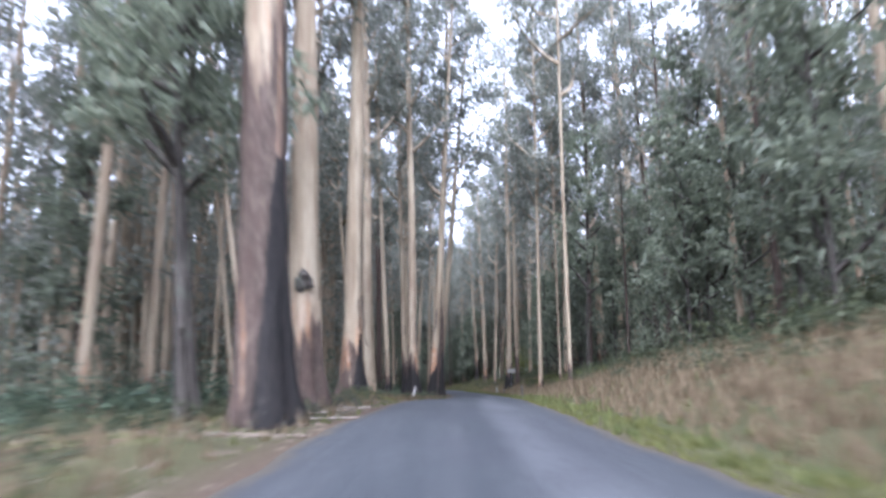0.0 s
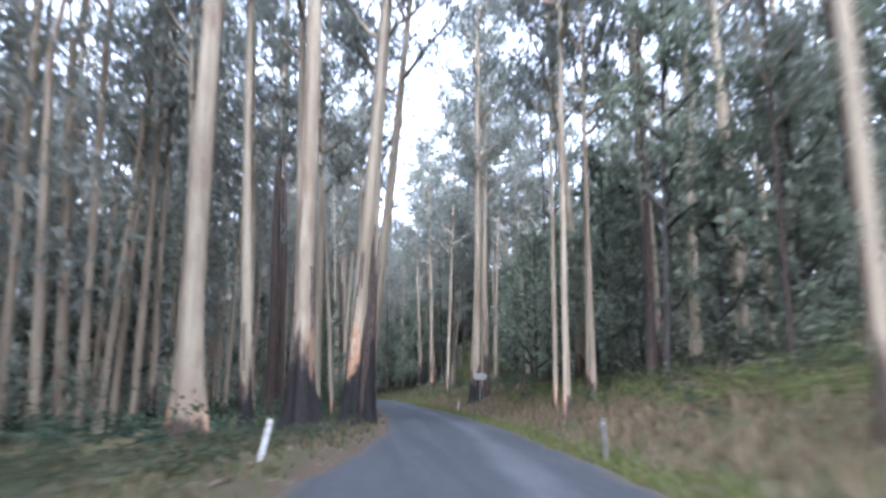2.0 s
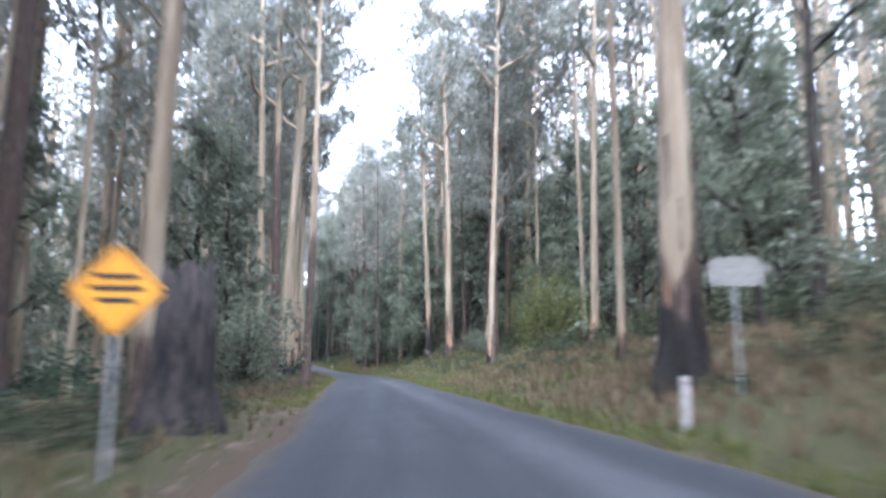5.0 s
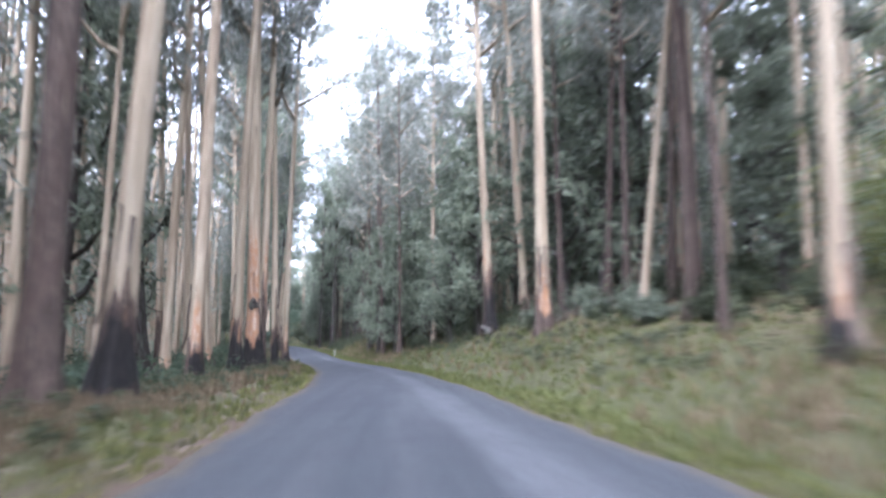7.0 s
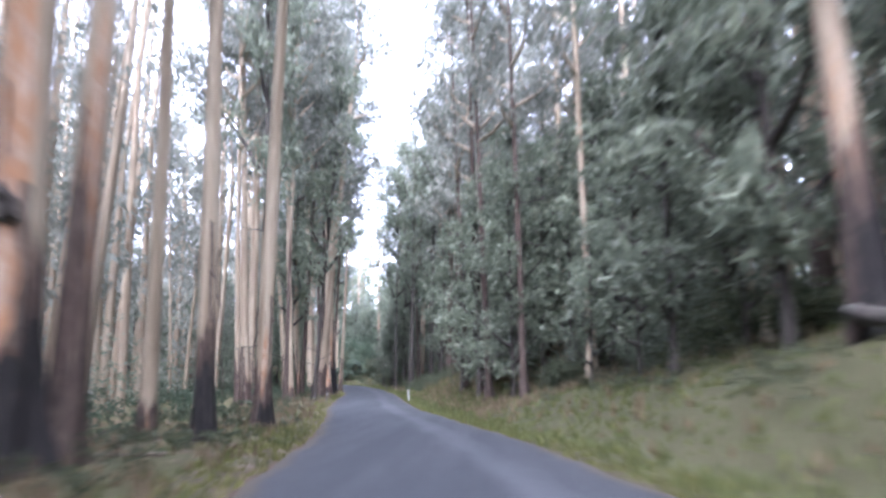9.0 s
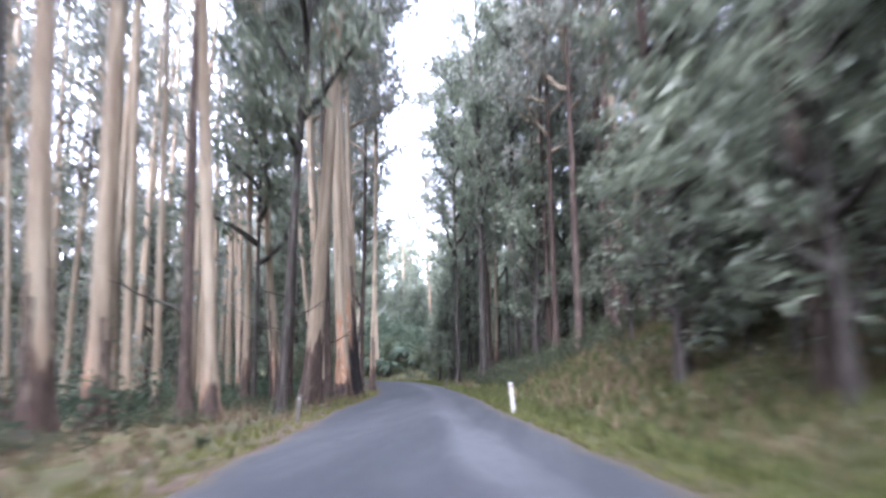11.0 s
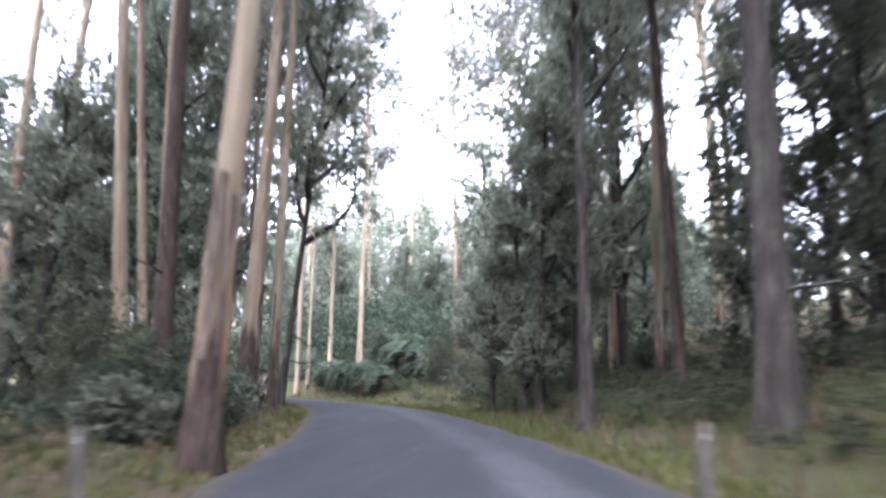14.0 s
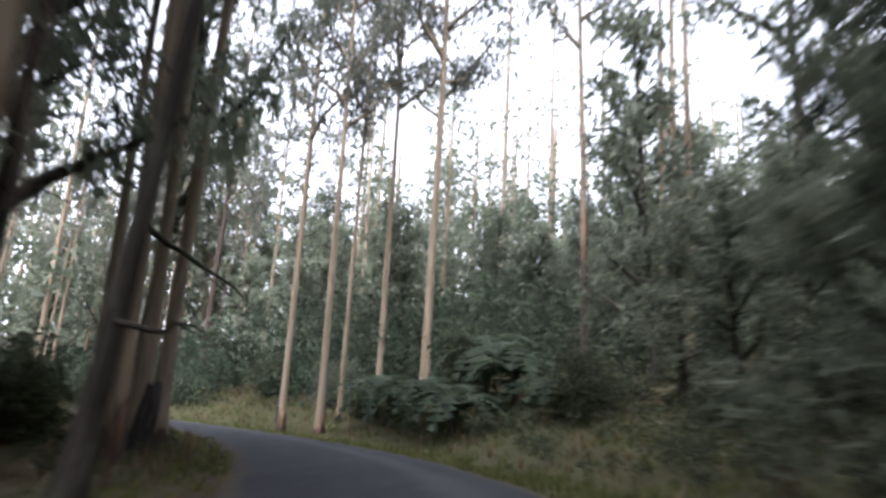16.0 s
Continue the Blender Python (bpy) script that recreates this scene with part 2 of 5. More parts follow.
def road_coords(x, y):
    """Distance along the road, distance to the right of its centre, and its height there."""
    x, y = np.atleast_1d(np.asarray(x, float)), np.atleast_1d(np.asarray(y, float))
    s, u, z = np.zeros(len(x)), np.zeros(len(x)), np.zeros(len(x))
    for i in range(0, len(x), 4000):
        dx = x[i:i + 4000, None] - ROAD_P[None, :, 0]
        dy = y[i:i + 4000, None] - ROAD_P[None, :, 1]
        k = np.argmin(dx * dx + dy * dy, 1)
        r = np.arange(len(k))
        along = dx[r, k] * ROAD_D[k, 0] + dy[r, k] * ROAD_D[k, 1]
        side = dx[r, k] * ROAD_D[k, 1] - dy[r, k] * ROAD_D[k, 0]
        s[i:i + 4000], u[i:i + 4000] = ROAD_S[k] + np.clip(along, -1.5, 1.5), side
        near = np.clip(ROAD_S[k] + along - ROAD_S[0], 0, len(ROAD_S) - 1)
        z[i:i + 4000] = np.interp(near, np.arange(len(ROAD_S)), ROAD_P[:, 2])
    return s, u, z


def ground(x, y):
    """Height of the forest floor."""
    x, y = np.atleast_1d(np.asarray(x, float)), np.atleast_1d(np.asarray(y, float))
    s, u, z = road_coords(x, y)
    b = np.array(BANK)
    start, slope, high = (np.interp(s, b[:, 0], b[:, k]) for k in (1, 2, 3))
    run = np.maximum(u - start, 0)
    steep = high * (1 - np.exp(-slope * run / high))
    hill = np.interp(s, [0, 290, 325], [0.1, 0.1, 0.06])
    right = steep + 0.1 * np.clip(run - 4, 0, 60) + hill * np.clip(run - 14, 0, 70)
    left = -0.035 * np.clip(-u - 5, 0, 40) + 0.06 * smooth(3.0, 5.0, -u)
    edge = smooth(HALF, HALF + 1.6, np.abs(u))
    bumps = 0.10 * np.sin(x * 0.9 + 1.3 * np.sin(y * 0.31)) * np.sin(y * 0.73 + 0.8 * np.sin(x * 0.5)) + 0.05 * np.sin(2.3 * x + y) * np.sin(1.9 * y - x)
    heap = 0.42 * np.exp(-((x + 4.1) ** 2 + (y - 39.2) ** 2) / 1.5)
    far = smooth(150, 1200, np.hypot(x + 10, y - 160)) * 20
    away = np.where(u > 0, smooth(45, 110, u), smooth(22, 60, -u))
    z = z * (1 - away) + away * (0.0285 * np.clip(y, -60, 420) - 0.8)
    return z - 0.06 * (1 - edge) + edge * bumps + np.where(u > 0, right, left) + heap + far

# ---- building helpers ----


def mesh_from(name, verts, faces, mat, smooth=False, attrs=None):
    me = bpy.data.meshes.new(name)
    verts = np.asarray(verts, dtype=np.float64)
    if isinstance(faces, np.ndarray):
        k = faces.shape[1]
        me.vertices.add(len(verts))
        me.vertices.foreach_set("co", verts.ravel())
        me.loops.add(faces.size)
        me.loops.foreach_set("vertex_index", faces.ravel().astype(np.int32))
        me.polygons.add(len(faces))
        me.polygons.foreach_set("loop_start", np.arange(0, faces.size, k, dtype=np.int32))
        me.update(calc_edges=True)
    else:
        me.from_pydata([tuple(v) for v in verts], [], faces)
    me.materials.append(mat)
    if smooth:
        me.polygons.foreach_set("use_smooth", np.ones(len(me.polygons), dtype=bool))
    for key, vals in (attrs or {}).items():
        a = me.attributes.new(key, "FLOAT", "POINT")
        a.data.foreach_set("value", np.asarray(vals, dtype=np.float32))
    me.validate()
    return me


def piece(name, me, parent=None, label=""):
    ob = new(name, me)
    ob.parent = parent
    return tagged(ob, label)


def part(name, bm, mat, parent, label=""):
    me = bpy.data.meshes.new(name)
    bm.to_mesh(me)
    bm.free()
    me.materials.append(mat)
    return piece(name, me, parent, label)


def tube(points, radii, sides):
    """Rings of a tube along points."""
    pts, n = np.asarray(points, float), len(points)
    tang = np.gradient(pts, axis=0)
    tang /= np.linalg.norm(tang, axis=1)[:, None] + 1e-9
    ref = np.where(np.abs(tang[:, 2:3]) > 0.9, [[1.0, 0, 0]], [[0, 0, 1.0]])
    a = np.cross(tang, ref)
    a /= np.linalg.norm(a, axis=1)[:, None] + 1e-9
    b = np.cross(tang, a)
    th = np.arange(sides) * 2 * math.pi / sides
    ring = np.cos(th)[None, :, None] * a[:, None] + np.sin(th)[None, :, None] * b[:, None]
    v = pts[:, None] + ring * np.asarray(radii)[:, None, None]
    i = np.arange(n - 1)[:, None] * sides + np.arange(sides)[None]
    j = np.arange(n - 1)[:, None] * sides + (np.arange(sides)[None] + 1) % sides
    f = np.stack([i, j, j + sides, i + sides], -1).reshape(-1, 4)
    return v.reshape(-1, 3), f


def joined(parts):
    vs, fs, k = [], [], 0
    for v, f in parts:
        vs.append(v)
        fs.append(f + k)
        k += len(v)
    return np.concatenate(vs), np.concatenate(fs)


def leaf_quads(centres, spread, count, length, width, droop, r, slim=False):
    """count slim leaves round each centre; droop 1: they hang straight down."""
    c = np.repeat(np.asarray(centres), count, axis=0)
    sp = np.repeat(np.broadcast_to(np.asarray(spread, float), (len(centres),)), count)
    off = r.normal(size=(len(c), 3))
    off /= np.linalg.norm(off, axis=1)[:, None]
    c = c + off * (sp * r.random(len(c)) ** 0.45)[:, None] * np.array([1, 1, 0.75])
    d = r.normal(size=(len(c), 3))
    d[:, 2] = d[:, 2] * (1 - droop) - 1.6 * droop
    d /= np.linalg.norm(d, axis=1)[:, None]
    side = np.cross(d, r.normal(size=(len(c), 3)))
    side /= np.linalg.norm(side, axis=1)[:, None] + 1e-9
    ln = length * (0.6 + 0.8 * r.random(len(c)))[:, None]
    wd = width * (0.6 + 0.8 * r.random(len(c)))[:, None]
    if slim:
        v = np.stack([c + side * wd * 0.5, c + d * ln, c - side * wd * 0.5], 1).reshape(-1, 3)
        return v, np.arange(len(v)).reshape(-1, 3)
    v = np.stack([c, c + d * ln * 0.45 + side * wd * 0.5, c + d * ln, c + d * ln * 0.45 - side * wd * 0.5], 1).reshape(-1, 3)
    return v, np.arange(len(v)).reshape(-1, 4)


def branch_line(start, way, length, rise, r, n=5):
    pts, p, w = [np.array(start, float)], np.array(start, float), np.array(way, float)
    for _ in range(n):
        w = w + np.array([r.normal() * 0.22, r.normal() * 0.22, rise / n + r.normal() * 0.08])
        w /= np.linalg.norm(w)
        p = p + w * length / n
        pts.append(p.copy())
    return np.array(pts)


# ---- ground and road ----
def spaced(lo, a, b, hi, fine):
    left = a - np.geomspace(fine, a - lo + fine, 22)[::-1] + fine
    right = b + np.geomspace(fine, hi - b + fine, 22) - fine
    return np.unique(np.concatenate([left, np.arange(a, b, fine), right]))


gx, gy = spaced(-2500, -62, 36, 2500, 0.85), spaced(-2500, -30, 345, 2800, 1.1)
X, Y = (a.ravel() for a in np.meshgrid(gx, gy))
S_, U_, _ = road_coords(X, Y)
Z = ground(X, Y)
nx, ny = len(gx), len(gy)
q = (np.arange(ny - 1)[:, None] * nx + np.arange(nx - 1)[None]).ravel()
au = np.abs(U_)
turf_w = np.where(U_ > 0, smooth(13, 8, U_), smooth(6.5, 4.5, au))
gravel_w = smooth(4.0, 3.2, au) * np.where(U_ > 0, 0.35, 0.8)
ground_sheet = tagged(new("ground", mesh_from("ground", np.stack([X, Y, Z], 1), np.stack([q, q + 1, q + 1 + nx, q + nx], 1), FLOOR, True,
                      {"turf": turf_w, "gravel": gravel_w})), "leaf-littered forest floor with mossy and grassy patches", "ground", kind="structure")

cross = np.array([-2.95, -2.8, -2.5, -2.0, -1.5, -1.0, -0.5, 0, 0.5, 1.0, 1.5, 2.0, 2.5, 2.8, 2.95])
right_of = np.stack([ROAD_D[:, 1], -ROAD_D[:, 0]], 1)
wob = 0.07 * np.sin(ROAD_S * 0.37) + 0.06 * np.sin(ROAD_S * 1.3 + 1) + 0.05 * np.sin(ROAD_S * 2.7 + 2) * np.sin(ROAD_S * 0.21)
rv, rt, rd = [], [], []
for k, c in enumerate(cross):
    off = c + (wob if k > 11 else -wob[::-1] if k < 3 else 0 * wob)
    h = 0.05 - 0.018 * (c / 2.95) ** 2 * 2 - (0.09 if k in (0, len(cross) - 1) else 0)
    rv.append(np.concatenate([ROAD_P[:, :2] + right_of * off[:, None] if np.ndim(off) else ROAD_P[:, :2] + right_of * off, ROAD_P[:, 2:] + h], 1))
    rt.append(np.full(len(ROAD_S), math.exp(-((abs(c) - 1.1) / 0.65) ** 2) * (0.75 if c > 0 else 0.35)))
    rd.append(np.full(len(ROAD_S), 0.75 if abs(c) > 2.7 else 0.3 if abs(c) > 2.4 else 0.1 if abs(c) > 1.9 else 0.0))
rv = np.stack(rv, 1).reshape(-1, 3)
nc = len(cross)
q = (np.arange(len(ROAD_S) - 1)[:, None] * nc + np.arange(nc - 1)[None]).ravel()
road = tagged(new("road", mesh_from("road", rv, np.stack([q, q + 1, q + 1 + nc, q + nc], 1), ASPHALT, True,
              {"track": np.stack(rt, 1).ravel(), "dirt": np.stack(rd, 1).ravel()})), "narrow worn grey asphalt road without markings", "road", kind="structure")

# ---- trees ----
def make_crown(seed, high, reach, clumps, per, leaf, wide, droop, low_open, slim=False):
    """Limbs and leaves about an upright axis; the origin is at the crown's foot."""
    r = np.random.default_rng(seed)
    limbs, tips = [], []
    n = 14
    for i in range(n):
        z = high * (i + 0.4 * r.random()) / n * 0.92
        a = i * 2.4 + r.random()
        ln = reach * (1.0 - 0.55 * (z / high)) * (0.6 + 0.5 * r.random())
        line = branch_line((0, 0, z), (math.cos(a), math.sin(a), 0.5 + 0.3 * r.random()), ln, 0.7, r)
        limbs.append(tube(line, np.linspace(0.16, 0.03, len(line)) * (1 - 0.5 * z / high), 3))
        for k in (2, 3, 4, 5):
            if k == 2 and r.random() < low_open:
                continue
            tips.append((line[k], k))
            w = r.normal(size=3) + np.array([0, 0, 0.3])
            tw = branch_line(line[k], w / np.linalg.norm(w), reach * (0.16 + 0.12 * r.random()), 0.1, r, 3)
            tips.append((tw[-1], k))
    tips.append((np.array([0, 0, high]), 5))
    c = np.array([t for t, _ in tips])
    if len(c) > clumps:
        c = c[r.choice(len(c), clumps, replace=False)]
    leaves = leaf_quads(c, reach * (0.13 + 0.09 * r.random(len(c))), per, leaf, wide, droop, r, slim)
    return joined(limbs), leaves


def gum_crowns(per, leaf, wide):
    out = []
    for k in range(6):
        lim, lea = make_crown(20 + k, 23.0, 6.0, 96, per, leaf, wide, 0.75, 0.6, True)
        out.append((mesh_from("branchwork", *lim, BARK, True, {"rough": np.zeros(len(lim[0]))}), mesh_from("crown", *lea, GUM_LEAF)))
    return out


def wattle_crowns(per, leaf, wide):
    out = []
    for k in range(5):
        lim, lea = make_crown(50 + k, 13.0, 4.2, 105, per, leaf, wide, 0.35, 0.05, True)
        out.append((mesh_from("branchwork", *lim, DARK_BARK, True), mesh_from("crown", *lea, WATTLE_LEAF)))
    return out


# finer leaves along the road, coarser ones deeper in the forest
GUM_CROWNS, WATTLE_CROWNS = gum_crowns(38, 0.5, 0.15), wattle_crowns(36, 0.4, 0.14)
DEEP_GUM_CROWNS, DEEP_WATTLE_CROWNS = gum_crowns(18, 0.68, 0.21), wattle_crowns(19, 0.55, 0.19)


def trunk_mesh(dia, high, stock, burn, seed, mat, sides=16, flare=0.5, scar=None, peel=None, fine=False):
    r = np.random.default_rng(seed)
    R = dia / 2
    levels = np.concatenate([[-0.7, 0, 0.25, 0.55, 0.9, 1.4, 2.0, 2.8, 3.7, 4.8, 6, 7.5, 9, 11, 13.5, 17, 21], np.linspace(26, high, 6)])
    if fine:
        levels = np.concatenate([[-0.7], np.arange(0, 9.01, 0.3), [9.8, 10.8, 12, 13.5, 15, 17, 19, 21, 23.5], np.linspace(26, high, 6)])
    levels = levels[levels <= high]
    th = np.arange(sides) * 2 * math.pi / sides
    ph = r.random(6) * 6.28
    Zl, TH = np.meshgrid(levels, th, indexing="ij")
    zz = np.maximum(Zl, 0)
    rad = R * (1.04 - 0.78 * (zz / high) ** 0.85) + R * flare * np.exp(-zz / (0.5 + 0.8 * dia))
    but = np.exp(-zz / (0.6 + 1.2 * dia))
    rad = rad * (1 + 0.26 * but * np.sin(4 * TH + ph[0]) + 0.16 * but * np.sin(7 * TH + ph[1]) + 0.05 * np.sin(2 * TH + ph[2] + 0.3 * Zl) + 0.035 * np.sin(5 * TH + ph[3] + 0.8 * Zl))
    if fine:
        lump = sum(np.sin((3 + 2 * q) * TH + (0.35 + 0.5 * q) * zz * (-1) ** q + 6 * r.random()) * np.sin((0.9 + 0.55 * q) * zz + 6 * r.random()) for q in range(5))
        coat = smooth(1.3, 0.9, zz / (stock + 0.5)) if stock > 0 else 0
        rad = rad * (1 + (0.012 + 0.022 * coat) * lump + 0.05 * coat)
    sway = 0.25 * R * np.exp(-((Zl - 0.35 * high) / (0.3 * high)) ** 2)
    wob_x, wob_y = sway * np.sin(Zl * 0.16 + ph[4]), sway * np.sin(Zl * 0.13 + ph[5])
    v = np.stack([rad * np.cos(TH) + wob_x, rad * np.sin(TH) + wob_y, Zl], -1).reshape(-1, 3)
    i = np.arange(len(levels) - 1)[:, None] * sides + np.arange(sides)[None]
    j = np.arange(len(levels) - 1)[:, None] * sides + (np.arange(sides)[None] + 1) % sides
    f = np.stack([i, j, j + sides, i + sides], -1).reshape(-1, 4)
    jag = 0.75 + 0.4 * np.sin(2 * TH + ph[1]) + 0.2 * np.sin(5 * TH + ph[3]) * r.random(TH.shape)
    rough = smooth(1.25, 0.7, Zl / (stock * (0.75 + 0.35 * jag) + 0.01)) if stock > 0 else 0 * Zl
    tan = (0.15 + 0.6 * r.random()) * np.exp(-((Zl - stock * 1.05) / (0.4 * stock + 0.4)) ** 2) * (0.6 + 0.4 * np.sin(2 * TH + ph[2])) if 0 < stock < 15 else 0 * Zl
    side = np.clip(0.6 + 0.9 * np.sin(TH + ph[4]), 0, 1) if burn < 0.8 else 1.0 + 0 * TH
    char = smooth(1.5, 0.5, Zl / (max(stock, 1.5) * (0.3 + 0.42 * burn) * (0.6 + 0.5 * jag) + 0.01)) * side * min(1, burn * 2.2) if burn > 0 else 0 * Zl
    if scar is not None:
        off = np.abs((TH - math.radians(scar[0]) + math.pi) % (2 * math.pi) - math.pi)
        char = smooth(1.15, 0.85, off / (1.25 - 0.9 * zz / scar[1])) * (zz < scar[1]) + 0.35 * smooth(0.9, 0.2, zz)
    if peel is not None:
        off = np.abs((TH - math.radians(peel[0]) + math.pi) % (2 * math.pi) - math.pi)
        tan = np.maximum(tan, (peel[2] if len(peel) > 2 else 1.3) * smooth(1.25, 0.55, off) * smooth(0.5, 1.2, zz) * smooth(peel[1], 0.55 * peel[1], zz))
    return mesh_from("trunk", v, f, mat, True, {"rough": rough.ravel(), "tan": tan.ravel(), "burn": char.ravel()})


def strip_mesh(seed):
    """A ribbon of shed bark, hung by its upper end."""
    r = np.random.default_rng(seed)
    z = np.linspace(0, -2.2, 7)
    sway = np.cumsum(r.normal(size=7) * 0.09) + 0.10 * (z / -2.2) ** 2
    w = 0.05 * (1.2 - 0.6 * (z / -2.2))
    front = np.stack([0.03 + np.abs(sway) * 0.8, -w, z], 1)
    back = np.stack([0.03 + np.abs(sway) * 0.8 + 0.015, w + sway * 0.2, z], 1)
    v = np.concatenate([front, back, front + [0.012, 0, 0], back + [0.012, 0, 0]])
    i = np.arange(6)
    f = np.concatenate([np.stack([i, i + 7, i + 8, i + 1], 1), np.stack([i + 14, i + 15, i + 22, i + 21], 1), np.stack([i, i + 1, i + 15, i + 14], 1), np.stack([i + 7, i + 21, i + 22, i + 8], 1)])
    return mesh_from("bark_strip", v, f, DEADWOOD)


def dead_branch_mesh(seed):
    r = np.random.default_rng(seed)
    line = branch_line((0, 0, 0), (1, 0, 0.1), 2.6, 0.15, r, 6)
    bits = [tube(line, np.linspace(0.06, 0.012, 7), 5)]
    for k in (2, 3, 4, 5):
        w = np.array([0.6, r.normal(), 0.4 * r.normal()])
        bits.append(tube(branch_line(line[k], w / np.linalg.norm(w), 0.9, 0.1, r, 3), np.linspace(0.02, 0.006, 4), 4))
    return mesh_from("dead_branch", *joined(bits), DARK_BARK, True)


STRIPS, SNAGS = [strip_mesh(k) for k in range(4)], [dead_branch_mesh(70 + k) for k in range(4)]
tree_seed = [100]


def ash(x, y, dia, high, lean, facing, stock, burn, crown, low=0.3, strips=True, scar=None, peel=None, flare=None, burl=None):
    """A tree: crown 0 to 5 a tall gum, -1 a gum of rough bark to the top, -2 a dark wattle. lean: degrees towards the right of one who faces that way."""
    tree_seed[0] += 1
    r = np.random.default_rng(tree_seed[0])
    z = float(ground(x, y)[0])
    wattle = crown == -2
    if wattle:
        label = "slender dark-barked wattle tree with dense green foliage"
    elif high < 15:
        label = "broken-topped pale dead gum trunk"
    elif burn > 0.5:
        label = "tall mountain ash gum with fire-blackened base and pale upper trunk"
    elif crown == -1:
        label = "tall gum tree with rough brown stringy bark"
    elif stock > 2:
        label = "tall mountain ash gum with brown bark stocking below pale trunk"
    else:
        label = "tall straight gum tree with smooth pale bark"
    tree = tagged(new("wattle_tree" if wattle else "gum_tree"), label, "tree", "roadside forest trees")
    spin, big = r.random() * 360, dia > 0.6 and strips
    tree.matrix_basis = pose(x, y, z, 0, 0, facing) @ pose(0, 0, 0, 0, lean, 0) @ pose(0, 0, 0, 0, 0, spin)
    piece("trunk", trunk_mesh(dia, high, stock, burn, tree_seed[0], DARK_BARK if wattle else BARK, 28 if big else 12 if strips else 9, flare or (0.35 if wattle else 0.65 if burn > 0.8 else 0.5),
                              scar and (scar[0] - spin - facing, scar[1]), peel and (peel[0] - spin - facing, *peel[1:]), big), tree)
    if burl:
        bm = bmesh.new()
        bmesh.ops.create_icosphere(bm, subdivisions=3, radius=1.0)
        for v in bm.verts:
            k = 1 + 0.16 * math.sin(4 * v.co.y + 3 * v.co.z) + 0.1 * math.sin(9 * v.co.z + 7 * v.co.y)
            v.co = Vector((v.co.x * 0.16 * (1 - 0.9 * max(0, 1 - 5 * (v.co.y ** 2 + v.co.z ** 2))), v.co.y * 0.3, v.co.z * 0.36)) * k
        knot = part("burl", bm, DARK_BARK, tree, "dark knotted burl round a hollow")
        knot.matrix_basis = pose(0, 0, burl[1], 0, 0, burl[0] - spin - facing) @ pose(dia * 0.46, 0, 0)
    side_at = lambda z: dia / 2 * (1.0 - 0.78 * (z / high) ** 0.85)
    if not wattle and 1 < stock < 15 and dia > 0.35 and strips:
        for k in range(5):
            a, z1 = r.random() * 360, stock * (0.9 + 0.9 * r.random()) + 1.0
            ob = piece("bark_strip", STRIPS[k % 4], tree)
            ob.matrix_basis = pose(0, 0, z1, 0, 0, a) @ pose(side_at(z1) * 1.02, 0, 0) @ Matrix.Scale(0.6 + 0.7 * r.random(), 4)
    if strips and (wattle or crown == -1):
        for k in range(4 if wattle else 2):
            a, z1 = r.random() * 360, 2.0 + r.random() * high * 0.25
            ob = piece("dead_branch", SNAGS[k % 4], tree)
            ob.matrix_basis = pose(0, 0, z1, 0, 0, a) @ pose(side_at(z1) * 0.8, 0, 0, 360 * r.random(), -40 + 55 * r.random(), 0) @ Matrix.Scale(0.35 + 0.6 * r.random(), 4)
    if high < 15 and not wattle:
        return tree
    foot = high * (0.42 if not wattle else low)
    gums, wattles = (GUM_CROWNS, WATTLE_CROWNS) if strips else (DEEP_GUM_CROWNS, DEEP_WATTLE_CROWNS)
    lim, lea = wattles[tree_seed[0] % 5] if wattle else gums[tree_seed[0] % 6]
    k = (high - foot) / (13.0 if wattle else 23.0)
    wide = max(0.75, min(k, 1.25)) * (1.0 if wattle else 1.15)
    for nm, me in (("branchwork", lim), ("crown", lea)):
        ob = piece(nm, me, tree)
        ob.matrix_basis = pose(0, 0, foot) @ Matrix.Diagonal((wide, wide, k, 1))
    return tree


# gums and wattles along the road
ash(-7.4, 38.8, 0.43, 50, -0.7, -3, 1.0, 0, 1)
ash(-8.8, 39.7, 0.38, 45, -6.1, -3, 1.0, 0, 2)
ash(-10.0, 39.8, 0.35, 42, -8.9, -3, 1.0, 0, 3)
ash(-9.1, 49.5, 0.53, 50, 1.3, -3, 1.5, 0, 4)
ash(-12.8, 46.8, 0.36, 45, -7.4, -3, 1.0, 0, 5)
ash(-6.6, 20.3, 0.32, 20, -6.6, -1, 3.0, 0, -2)
ash(-6.6, 19.3, 0.28, 22, -4.4, -1, 25, 0, -2)
ash(-9.6, 81.0, 0.49, 46, -4.0, -5, 1.0, 0, 0)
ash(-4.7, 102.1, 0.78, 50, 0.1, -5, 1.5, 0, 4)
ash(-2.7, 93.8, 0.28, 40, -3.9, -5, 1.0, 0, 5)
ash(-1.7, 107.8, 0.43, 46, 0.9, -5, 1.5, 0, 0)
ash(-1.3, 135.6, 0.47, 40, 0.5, -5, 8, 0, 1)
ash(8.5, 49.2, 0.30, 48, 0.5, -3, 1.5, 0, 2)
ash(10.0, 75.2, 0.36, 48, 0.8, -5, 1.0, 0, 3)
ash(18.3, 84.3, 0.87, 50, -1.2, -5, 2.5, 0, 4)
ash(19.8, 82.0, 0.66, 46, 1.9, -5, 1.0, 0, 5)
ash(11.0, 81.7, 0.29, 40, 0.7, -3, 1.0, 0, 0)
ash(12.7, 79.5, 0.28, 40, 0.2, -3, 1.0, 0, 1)
ash(21.0, 78.1, 0.86, 50, -1.2, -5, 1.0, 0, 2)
